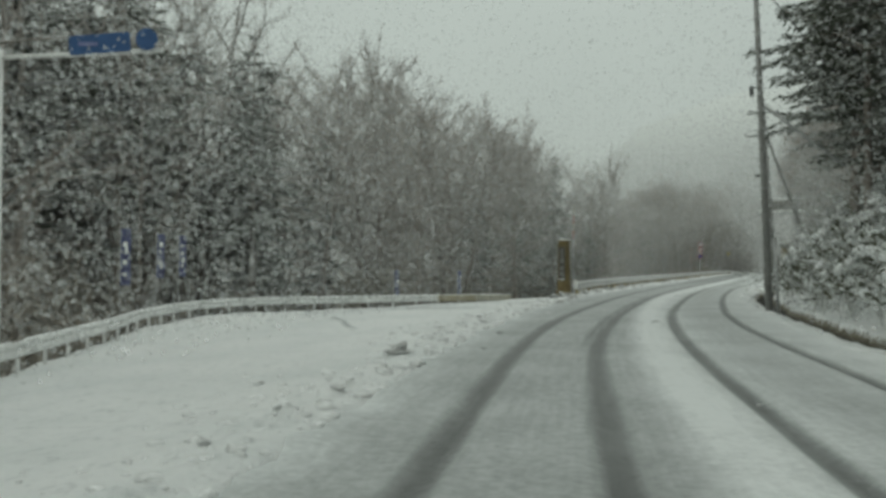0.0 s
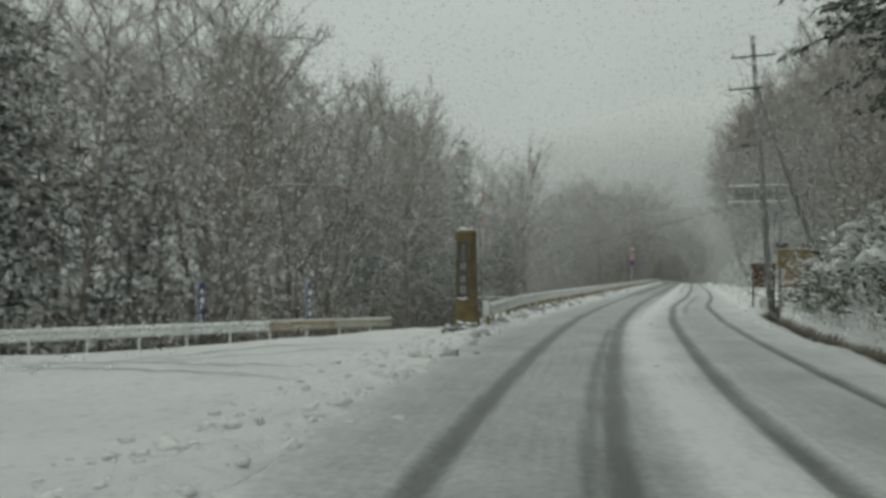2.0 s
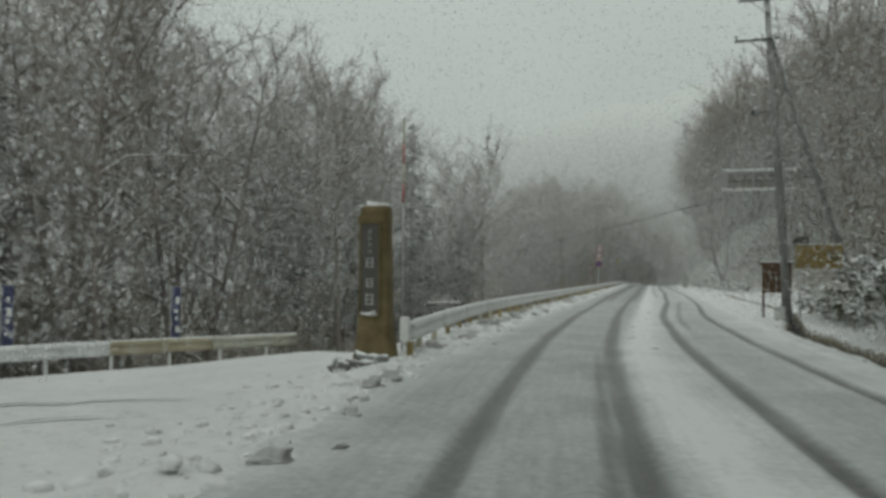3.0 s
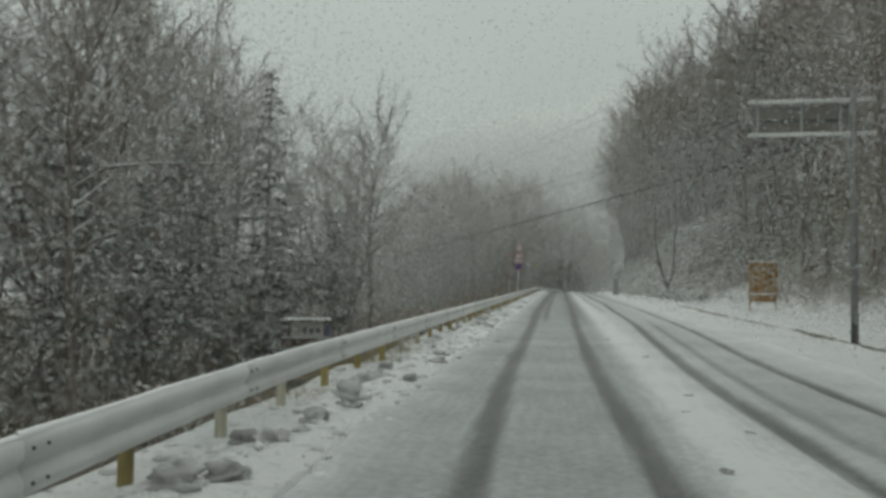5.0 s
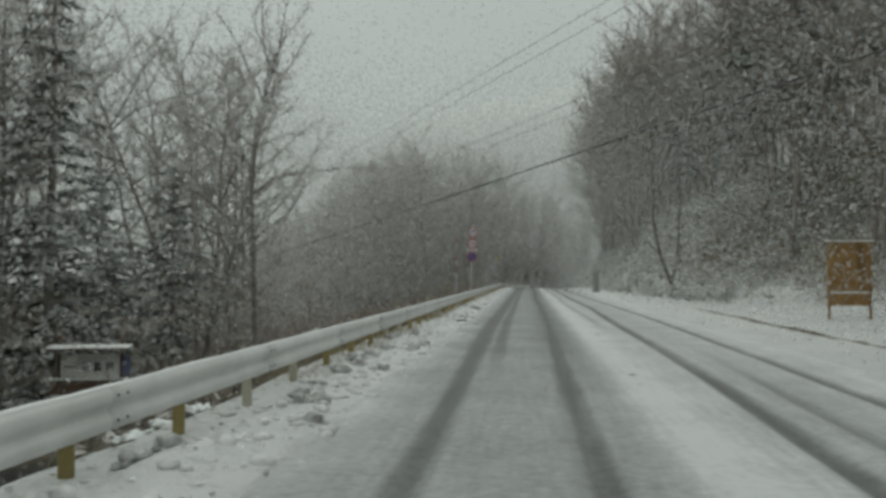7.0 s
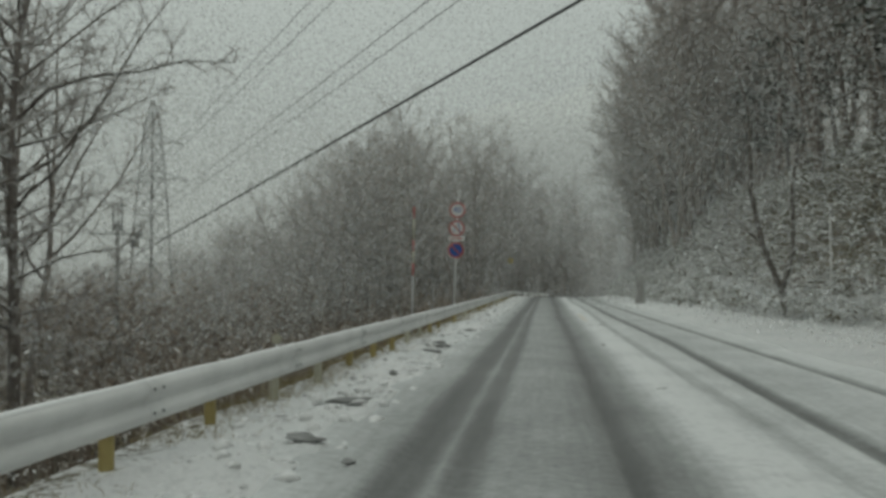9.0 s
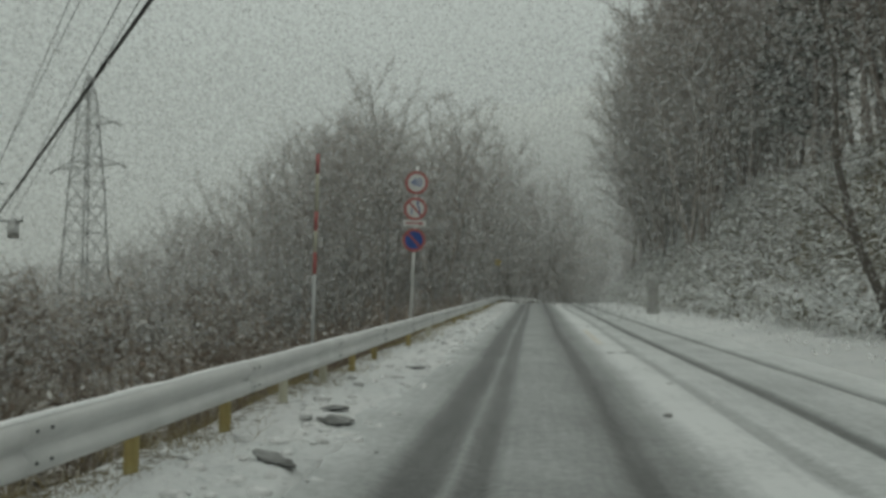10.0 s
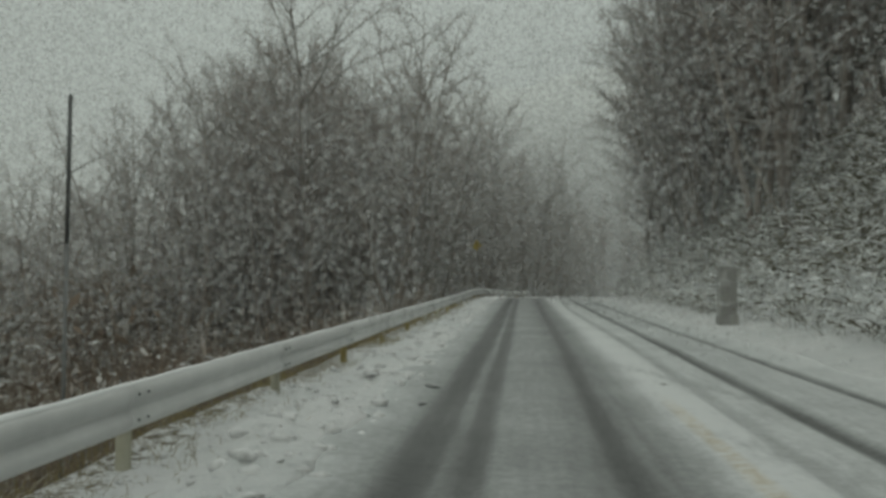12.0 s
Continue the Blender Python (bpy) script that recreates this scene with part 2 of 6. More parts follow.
PYLONSTEEL = painted("weathered_pylon_steel", [(0.3, (0.17, 0.175, 0.175)), (0.7, (0.27, 0.275, 0.275))], 3.0, 0.6, 0.2)
WORNWHITE = painted("worn_white_lettering", [(0.3, (0.24, 0.24, 0.23)), (0.6, (0.42, 0.42, 0.41))], 9.0, 0.7)
WIRE = painted("cable_sheath", [(0.3, (0.05, 0.052, 0.053)), (0.7, (0.09, 0.092, 0.093))], 2.0, 0.6, bump=0)
FLAG = painted("faded_banner_cloth", [(0.3, (0.12, 0.135, 0.27)), (0.7, (0.2, 0.22, 0.37))], 2.0, 0.8, bump=0.2)


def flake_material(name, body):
    """Oversized flakes that stand in for haze: mostly see-through, and half of what they catch passes on."""
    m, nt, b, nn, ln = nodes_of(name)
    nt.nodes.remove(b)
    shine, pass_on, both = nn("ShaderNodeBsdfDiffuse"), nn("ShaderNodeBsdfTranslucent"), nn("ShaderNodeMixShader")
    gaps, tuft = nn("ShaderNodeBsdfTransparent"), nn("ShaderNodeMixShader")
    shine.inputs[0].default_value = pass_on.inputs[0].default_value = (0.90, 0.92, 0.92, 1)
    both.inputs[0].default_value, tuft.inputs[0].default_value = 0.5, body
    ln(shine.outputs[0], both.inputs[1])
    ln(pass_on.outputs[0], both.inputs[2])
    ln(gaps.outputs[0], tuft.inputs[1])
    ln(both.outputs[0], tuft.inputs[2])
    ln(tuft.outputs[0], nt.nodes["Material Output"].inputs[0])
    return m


HAZEFLAKE = flake_material("haze_snowflakes", 0.34)
FAINTHAZE = flake_material("faint_haze_flakes", 0.16)


# ---- the line of the driven lane: station s and heading to the left of +y ----
KNOT_S = [-150, -49, -36, -28, -19, -9, 0, 116, 150, 200, 400]
KNOT_A = [30, 14.8, 12.2, 9.4, 6.9, 4.2, 0, 0, -12, -38, -38]
STEP = 0.25
SS = np.arange(-150, 400, STEP)
AA = np.radians(np.interp(SS, KNOT_S, KNOT_A))
XX = np.concatenate([[0], np.cumsum(-np.sin(AA[:-1]) * STEP)])
YY = np.concatenate([[0], np.cumsum(np.cos(AA[:-1]) * STEP)])
XX -= np.interp(0, SS, XX)
YY -= np.interp(0, SS, YY)


def plan(s, d):
    """Place in the plan of station s and offset d to the right of the driven lane."""
    a = np.interp(s, SS, AA)
    return np.interp(s, SS, XX) + d * np.cos(a), np.interp(s, SS, YY) + d * np.sin(a)


def station(x, y):
    """Station and offset of a place in the plan."""
    i = int(np.argmin((XX - x) ** 2 + (YY - y) ** 2))
    a = AA[i]
    dx, dy = x - XX[i], y - YY[i]
    return SS[i] - dx * math.sin(a) + dy * math.cos(a), dx * math.cos(a) + dy * math.sin(a)


def lattice(i, j, k=0):
    h = np.sin(i * 127.1 + j * 311.7 + k * 74.7) * 43758.5453
    return h - np.floor(h)


def vnoise(x, y, k=0):
    """Smooth value noise from 0 to 1."""
    i, j = np.floor(x), np.floor(y)
    u, v = x - i, y - j
    u, v = u * u * (3 - 2 * u), v * v * (3 - 2 * v)
    a, b = lattice(i, j, k), lattice(i + 1, j, k)
    c, d = lattice(i, j + 1, k), lattice(i + 1, j + 1, k)
    return (a * (1 - u) + b * u) * (1 - v) + (c * (1 - u) + d * u) * v


def smooth(a, b, x):
    t = np.clip((x - a) / (b - a), 0, 1)
    return t * t * (3 - 2 * t)


def road_z(s):
    """The road falls away gently past the crest."""
    return -0.018 * np.clip(s - 112, 0, 500) * smooth(112, 140, s) + 0 * s


def bank_start(s):
    """Where the hillside begins, to the right of the lane."""
    return np.interp(s, [-150, 2, 14, 50, 66, 80, 110, 400], [6.9, 6.9, 11.5, 12.0, 8.6, 7.2, 6.9, 6.9])


# the rail round the pull-out, and the crest that it stands on
RAIL1 = [(-3.4, -41.5), (-6.94, -34.9), (-9.0, -31.0), (-11.0, -27.3), (-13.4, -23.4), (-15.2, -19.5), (-16.1, -16.0), (-15.9, -13.6), (-14.8, -11.4), (-13.1, -8.2), (-11.7, -5.3), (-10.44, -2.66), (-8.02, 2.8)]
CREST = np.array([station(x, y) for x, y in RAIL1])


def crest_z(y):
    """Height of the snow at the foot of that rail."""
    return np.interp(y, [-45, -36, -12, -3, 3], [-0.75, -0.88, -0.86, -0.94, -1.05])


def crest_run(s):
    """How far past the verge that rail stands."""
    return np.interp(s, CREST[:, 0], -CREST[:, 1] - 2.2)


def ground_z(s, d):
    s, d = np.asarray(s, float), np.asarray(d, float)
    left = np.clip(-d - 2.2, 0, None)
    # pull-out beside the curve: slopes gently to its rail, then falls away into the woods
    run = crest_run(s)
    apron = crest_z(s) * np.clip(left / run, 0, 1) - 0.62 * np.clip(left - run - 0.3, 0, 3.5) - 0.12 * np.clip(left - run - 3.8, 0, 18)
    # straight: level verge, then a steep drop behind the rail
    drop = -0.55 * np.clip(left - 1.35, 0, 5.5) - 0.08 * np.clip(left - 6.85, 0, 30)
    k = smooth(-8.5, -2, s + 1.9 * np.clip(d + 2.7, -6.5, 0))
    z = np.where(d < 0, apron * (1 - k) + drop * k, 0.0)
    b = bank_start(s)
    up = np.clip(d - b, 0, None)
    steep = np.interp(s, [-150, 0, 15, 52, 66, 400], [0.95, 0.95, 0.4, 0.4, 1.0, 1.0])
    hill = steep * np.clip(up, 0, 7) + 0.42 * np.clip(up - 7, 0, 60)
    # the verge climbs a little towards the foot of the bank
    hill = hill + 0.10 * np.clip(d - 4.9, 0, 1.7) * smooth(54, 74, s)
    z = z + np.where(d > 0, hill, 0)
    rough = (vnoise(s * 0.6, d * 0.6) - 0.5) * 0.10 + (vnoise(s * 2.1, d * 2.1, 1) - 0.5) * 0.05
    rough = rough + (vnoise(s * 0.15, d * 0.15, 2) - 0.5) * 1.2 * np.clip(up / 6, 0, 1)
    z = z + rough * smooth(4.0, 5.5, np.where(d > 0, d, -d + 2.6))
    # clods thrown up along the left edge of the road
    edge = np.exp(-((d + 2.45) / 0.6) ** 2)
    z = z + edge * (vnoise(s * 2.6, d * 2.6, 3) ** 2) * 0.17
    # a bed for the road, a little lower
    z = np.where((d > -1.75) & (d < 4.82), -0.14, z + 0.02)
    # the open ditch at the foot of the bank
    dd = np.interp(s, [-150, 5, 16, 48, 60], [5.75, 5.9, 7.4, 7.6, 7.6])
    deep = np.interp(s, [-150, 4, 10, 50, 58], [0.6, 0.6, 0.07, 0.07, 0.0])
    wide = np.interp(s, [-150, 4, 10, 60], [0.34, 0.34, 0.2, 0.2])
    z = z - deep * np.exp(-((d - dd) / wide) ** 4)
    return z + road_z(s)


def grid_mesh(name, s_vals, d_vals, z, mat, attrs=(), shift=0.0):
    S, D = np.meshgrid(s_vals, d_vals, indexing="ij")
    D = D + shift
    X, Y = plan(S, np.clip(D, -100, 100))
    far = D - np.clip(D, -100, 100)
    X, Y = X + far * 0.985, Y + far * 0.17
    co = np.stack([X, Y, z], -1).reshape(-1, 3)
    n, m = len(s_vals), len(d_vals)
    idx = np.arange(n * m).reshape(n, m)
    quads = np.stack([idx[:-1, :-1], idx[:-1, 1:], idx[1:, 1:], idx[1:, :-1]], -1).reshape(-1, 4)
    return raw_mesh(name, co, quads, mat, True, attrs)


def raw_mesh(name, co, faces, mat, shade_smooth=False, attrs=()):
    """A mesh from computed arrays; all faces have the same number of corners."""
    me = bpy.data.meshes.new(name)
    co = np.asarray(co, np.float32)
    faces = np.asarray(faces, np.int32)
    k = faces.shape[1]
    me.vertices.add(len(co))
    me.vertices.foreach_set("co", co.ravel())
    me.loops.add(faces.size)
    me.loops.foreach_set("vertex_index", faces.ravel())
    me.polygons.add(len(faces))
    me.polygons.foreach_set("loop_start", np.arange(0, faces.size, k, dtype=np.int32))
    me.polygons.foreach_set("use_smooth", np.full(len(faces), shade_smooth))
    for key, values in attrs:
        a = me.attributes.new(key, "FLOAT", "POINT")
        a.data.foreach_set("value", np.asarray(values, np.float32).ravel())
    me.update(calc_edges=True)
    me.materials.append(mat)
    return me


def child(name, mesh, parent, label="", m=None):
    ob = new(name, mesh)
    ob.parent = parent
    if m is not None:
        ob.matrix_basis = m
    return tagged(ob, label) if label else ob


def part(name, bm, material, parent, label=""):
    me = bpy.data.meshes.new(name)
    bm.to_mesh(me)
    bm.free()
    me.materials.append(material)
    return child(name, me, parent, label)


def thing(name, x, y, z, label, category, group="", turn=0.0):
    ob = new(name)
    ob.matrix_basis = pose(x, y, z, 0, 0, turn)
    return tagged(ob, label, category, group)


# ---- ground and road ----
g_s = np.concatenate([[-1600, -600, -250], np.arange(-150, -60, 3.0), np.arange(-60, 130, 0.4), np.arange(130, 230, 3.0), [260, 320, 399, 700, 1800]])
g_d = np.concatenate([[-1500, -600, -250, -120, -80, -60], np.arange(-45, -18, 3.0), np.arange(-18, -6, 0.4), np.arange(-6, -1.7, 0.13),
                      [-1.6, 0, 2, 4, 4.7], np.arange(4.85, 9.2, 0.16), np.arange(9.4, 20, 0.7), np.arange(20, 60, 3.0), [70, 90, 130, 250, 600, 1500]])
GS, GD = np.meshgrid(g_s, g_d, indexing="ij")
g_z = ground_z(np.clip(GS, -150, 399), np.clip(GD, -80, 70))
verge = np.exp(-((GD + 3.45) / 0.5) ** 2) * smooth(-6, 2, GS)
bankthin = smooth(0.3, 2.5, GD - bank_start(GS)) * (0.7 + 0.35 * smooth(50, 66, GS))
beyond = (0.6 + 0.8 * vnoise(GS * 0.3, GD * 0.3, 16)) * smooth(3.3, 5.0, -GD) * smooth(-8, 8, GS) + (0.9 + 0.5 * vnoise(GS * 0.35, GD * 0.35, 15)) * smooth(0.35, 0.9, -GD - 2.2 - crest_run(GS)) * smooth(-75, -50, GS) * smooth(9, -3, GS)
ditch_d = np.interp(GS, [-150, 5, 16, 48, 60], [5.75, 5.9, 7.4, 7.6, 7.6])
ditchthin = np.exp(-((GD - ditch_d) / np.interp(GS, [-150, 4, 10, 60], [0.38, 0.38, 0.2, 0.2])) ** 4) * np.interp(GS, [-150, 2, 10, 50, 60], [2.2, 2.2, 1.4, 1.1, 0])
thin = np.clip(verge * (0.35 + 0.3 * smooth(25, 45, GS)) + bankthin + beyond * (1.15 - 0.35 * smooth(20, 42, -GD)) + ditchthin, 0, 2.2)
ground = tagged(new("ground", grid_mesh("ground", g_s, g_d, g_z, SNOW, [("thin", thin)])), "snow-covered ground with weeds showing through", "ground", kind="structure")


def mound(x, c, w):
    return np.exp(-((x - c) / w) ** 2)


r_s = np.arange(-110, 170, 0.4)
r_d = np.linspace(-1.95, 5.02, 90)
RS, RD = np.meshgrid(r_s, r_d, indexing="ij")
wob = (vnoise(RS * 0.07, RS * 0, 5) - 0.5) * 0.10
wob2 = (vnoise(RS * 0.05, RS * 0, 6) - 0.5) * 0.36
late = smooth(24, 36, RS)
# wheel lines: own lane left and right, oncoming lane inner and outer
def wheel_line(knots, offsets):
    """A wheel's smooth way along the lane, from a few offsets."""
    line = np.interp(r_s, knots, offsets)
    for _ in range(60):
        line[1:-1] = 0.25 * line[:-2] + 0.5 * line[1:-1] + 0.25 * line[2:]
    return line[:, None] + wob


own_l = wheel_line([-42, -27, -16, -6, 10, 23, 32, 40, 70], [-0.70, -0.74, -0.50, -0.34, -0.74, -0.79, -0.92, -1.0, -1.06])
own_r = wheel_line([-42, -32, -22, -11, -4, 10, 27, 40, 70], [0.67, 0.58, 0.77, 1.03, 1.08, 0.71, 0.63, 0.74, 0.60])
opp_i = wheel_line([-42, -21, -10, -5, 10, 22, 28, 42, 54, 70, 80], [2.23, 2.22, 2.54, 2.60, 2.26, 2.58, 2.76, 2.82, 2.95, 2.79, 2.80])
opp_o = wheel_line([-36, -22, -12, -5, 11, 25, 45, 56, 73, 86], [4.03, 3.80, 4.03, 4.14, 3.74, 4.22, 4.36, 4.22, 4.04, 3.92])
w_own = 0.125 + 0.075 * late + 0.03 * vnoise(RS * 0.3, RS * 0, 7)


def rut(x, c, w):
    """A worn wheel line with a flat floor and fairly sharp sides."""
    return np.exp(-((x - c) / w) ** 4)


ruts = np.maximum(rut(RD, own_l, w_own * 1.0), rut(RD, own_r, w_own * (1 - 0.35 * late)))
ruts = np.maximum(ruts, 0.72 * rut(RD, own_r - 0.24, 0.075) * smooth(-34, -28, RS) * smooth(-3, -10, RS))
ruts = np.maximum(ruts, 0.82 * late * rut(RD, own_l + 0.43 + wob2 * 0.1, 0.14))
ruts = np.maximum(ruts, 0.52 * late * mound(RD, own_r, 0.36))
ruts = np.maximum(ruts, 1.3 * rut(RD, opp_i, 0.13))
ruts = np.maximum(ruts, 1.3 * rut(RD, opp_o, 0.11))
ruts = np.maximum(ruts, 0.55 * rut(RD, opp_i + 0.62 + wob2, 0.10) * smooth(-2, 6, RS) * smooth(34, 24, RS))
ruts = np.maximum(ruts, 0.55 * rut(RD, 2.02 + wob2, 0.12) * smooth(36, 44, RS))
# a car that crossed the oncoming lane
for s_at, lean in ((70.6, 0.42), (76.2, 0.34)):
    cross = 1.5 + lean * (s_at - RS)
    ruts = np.maximum(ruts, 0.50 * rut(RD, cross, 0.12) * smooth(1.25, 1.6, RD) * smooth(opp_i + 0.2, opp_i - 0.1, RD))
worn = (0.34 + 0.06 * late) * smooth(-2.0, -1.2, RD) * smooth(1.5, 0.95, RD) + (0.24 - 0.08 * late) * mound(RD, 3.2, 0.95)
edge_l = smooth(-1.25, -1.9, RD)
slush = np.clip(0.10 + worn + 0.46 * ruts * (0.82 + 0.36 * vnoise(RS * 0.35, RD * 9, 17)) + 0.10 * edge_l - 0.14 * mound(RD, 1.62, 0.28) - 0.1 * smooth(4.5, 5.0, RD), 0, 1.0)
r_z = 0.012 - 0.035 * ruts + 0.02 * mound(RD, 1.6, 0.3) + 0.03 * edge_l
# uneven outer edges
ragged = edge_l * ((vnoise(RS * 1.3, RS * 0, 12) - 0.5) * 0.30 + (vnoise(RS * 0.3, RS * 0, 13) - 0.5) * 0.25) - smooth(4.6, 5.02, RD) * (vnoise(RS * 0.9, RS * 0, 14) - 0.7) * 0.2
r_z = r_z + (vnoise(RS * 1.1, RD * 4, 10) - 0.5) * 0.006 + (vnoise(RS * 0.5, RD * 1.6, 11) - 0.5) * 0.012 + 0.025 * smooth(4.5, 5.0, RD) + road_z(RS)
road = tagged(new("road", grid_mesh("road", r_s, r_d, r_z, ROAD, [("slush", slush), ("run", RS), ("across", RD), ("line", 0.45 * rut(RD, 1.46, 0.075) * smooth(64.5, 66, RS) * smooth(73.5, 71, RS))], ragged)), "two-lane road under packed snow with dark slushy wheel ruts", "road", kind="structure")


# ---- trees, shrubs and brush ----
def tubes(p0, p1, r0, r1, sides):
    """Tapered prisms between pairs of points; with r1 = 0 they end in a point."""
    p0, p1 = np.asarray(p0, float), np.asarray(p1, float)
    r0 = np.asarray(r0, float)[:, None]
    n = len(p0)
    ax = p1 - p0
    ax = ax / np.maximum(np.linalg.norm(ax, axis=1, keepdims=True), 1e-6)
    ref = np.where(np.abs(ax[:, 2:3]) > 0.9, np.array([[1.0, 0, 0]]), np.array([[0, 0, 1.0]]))
    u = np.cross(ax, ref)
    u = u / np.maximum(np.linalg.norm(u, axis=1, keepdims=True), 1e-6)
    v = np.cross(ax, u)
    ring0, ring1 = [], []
    for k in range(sides):
        a = 2 * math.pi * k / sides
        o = u * math.cos(a) + v * math.sin(a)
        ring0.append(p0 + o * r0)
        if r1 is not None:
            ring1.append(p1 + o * np.asarray(r1, float)[:, None])
    if r1 is None:
        co = np.stack(ring0 + [p1], 1).reshape(-1, 3)
        base = np.arange(n)[:, None] * (sides + 1)
        tri = np.concatenate([np.stack([base[:, 0] + k, base[:, 0] + sides, base[:, 0] + (k + 1) % sides], 1) for k in range(sides)])
        return co, tri
    co = np.stack(ring0 + ring1, 1).reshape(-1, 3)
    b = np.arange(n) * 2 * sides
    tri = []
    for k in range(sides):
        k2 = (k + 1) % sides
        tri.append(np.stack([b + k, b + sides + k, b + k2], 1))
        tri.append(np.stack([b + k2, b + sides + k, b + sides + k2], 1))
    return co, np.concatenate(tri)


def slivers(rng, p0, p1, w):
    """Hair-thin tapering twigs, one face each."""
    p0, p1 = np.asarray(p0, float), np.asarray(p1, float)
    u = np.cross(p1 - p0, rng.normal(0, 1, p0.shape))
    u = u / np.maximum(np.linalg.norm(u, axis=1, keepdims=True), 1e-6) * np.asarray(w, float)[:, None]
    co = np.stack([p0 - u, p0 + u, p1], 1).reshape(-1, 3)
    b = np.arange(len(p0)) * 3
    return co, np.stack([b, b + 1, b + 2], 1)


def joined(chunks):
    cos, tris, off = [], [], 0
    for co, tri in chunks:
        cos.append(co)
        tris.append(tri + off)
        off += len(co)
    return np.concatenate(cos), np.concatenate(tris)


def unit(v):
    return v / max(np.linalg.norm(v), 1e-6)


def chain(rng, p, way, length, r0, r1, n, wander, lift, rows):
    """A branch as a chain of bends; returns its joints."""
    joints = [p]
    for i in range(n):
        way = unit(way + rng.normal(0, wander, 3) + np.array([0, 0, lift * (1 - 1.6 * i / n)]))
        q = p + way * length / n
        rows.append((p, q, r0 + (r1 - r0) * i / n, r0 + (r1 - r0) * (i + 1) / n))
        joints.append(q)
        p = q
    return joints


def along(joints, f):
    """The place and the heading at a fraction of a chain."""
    u = min(max(f, 0.0), 0.999) * (len(joints) - 1)
    i = int(u)
    return joints[i] + (joints[i + 1] - joints[i]) * (u - i), unit(joints[i + 1] - joints[i])


def bare_tree_meshes(seed, height=15.0, clear=0.25, limbs=30, spread=0.30, twigs=(5, 5), stems=1, girth=0.16):
    """A leafless tree whose limbs and twigs fill a rounded, uneven crown."""
    rng = np.random.default_rng(seed)
    trunk_rows, limb_rows, twig_rows, end_rows = [], [], [], []
    fine0, fine1 = [], []
    mid, tall, wide = height * 0.62, height * 0.42, height * spread
    for k in range(stems):
        az = 2 * math.pi * k / stems + rng.uniform(0, 1)
        tip = 0.0 if stems == 1 else rng.uniform(0.10, 0.20)
        start = np.array([0.18 * math.cos(az), 0.18 * math.sin(az), -0.4]) * (1 if stems > 1 else np.array([0, 0, 1]))
        way = unit(np.array([math.cos(az) * tip, math.sin(az) * tip, 1.0]) + rng.normal(0, 0.03, 3))
        leader = chain(rng, start, way, height * rng.uniform(0.88, 0.99), girth / math.sqrt(stems), 0.018, 9, 0.05, 0.02, trunk_rows)
        n = int(limbs / stems)
        for j in range(n):
            f = clear + (0.97 - clear) * (j + rng.random()) / n
            foot, _ = along(leader, f)
            turn = az + j * 2.4 + rng.normal(0, 0.4)
            rise = rng.uniform(0.25, 0.75) + 0.9 * max(0.0, f - 0.5)
            side = unit(np.array([math.cos(turn), math.sin(turn), rise]))
            # out to the crown's rounded bound
            e = np.array([wide, wide, tall])
            o, v = (foot - np.array([0, 0, mid])) / e, side / e
            a, b, c = v @ v, o @ v, o @ o - 1
            disc = b * b - a * c
            reach = (-b + math.sqrt(disc)) / a if disc > 0 else 0.8
            reach = min(max(reach, 0.7), height * 0.42) * rng.uniform(0.70, 1.08)
            thick = 0.012 + 0.011 * reach * (1.15 - 0.6 * f)
            limb = chain(rng, foot, side, reach, thick, 0.012, 5, 0.15, 0.10, limb_rows)
            m = int(twigs[0] * (0.7 + 0.30 * reach))
            for i in range(m):
                g = 0.18 + 0.82 * (i + rng.random()) / m
                p, w = along(limb, g)
                out = unit(w + rng.normal(0, 0.55, 3) + np.array([0, 0, 0.15]))
                ln = (0.35 + 0.30 * reach * (1.15 - g)) * rng.uniform(0.6, 1.2)
                sub = chain(rng, p, out, ln, 0.013, 0.009, 2, 0.22, 0.06, twig_rows)
                last = twig_rows.pop()
                end_rows.append(last)
                q = twigs[1]
                for _ in range(q):
                    a_, w_ = along(sub, rng.uniform(0.1, 1.0))
                    out2 = unit(w_ + rng.normal(0, 0.60, 3) + np.array([0, 0, 0.05]))
                    fine0.append(a_)
                    fine1.append(a_ + out2 * rng.uniform(0.25, 0.75) * (0.5 + 0.25 * ln))

    for p, q, _, r in limb_rows:
        if r < 0.045:
            for _ in range(4):
                a_ = p + (q - p) * rng.random()
                fine0.append(a_)
                fine1.append(a_ + unit(unit(q - p) + rng.normal(0, 0.7, 3)) * rng.uniform(0.3, 0.9))

    def arr(rows):
        return (np.array([r[0] for r in rows]), np.array([r[1] for r in rows]), np.array([r[2] for r in rows]), np.array([r[3] for r in rows]))

    wood = joined([tubes(*arr(trunk_rows), 6), tubes(*arr(limb_rows), 3)])
    e0, e1, er, _ = arr(end_rows)
    crown = joined([tubes(*arr(twig_rows), 3), tubes(e0, e1, er, None, 3), slivers(rng, fine0, fine1, np.full(len(fine0), 0.0095))])
    return raw_mesh("trunk", *wood, BARK, True), raw_mesh("crown", *crown, TWIG)


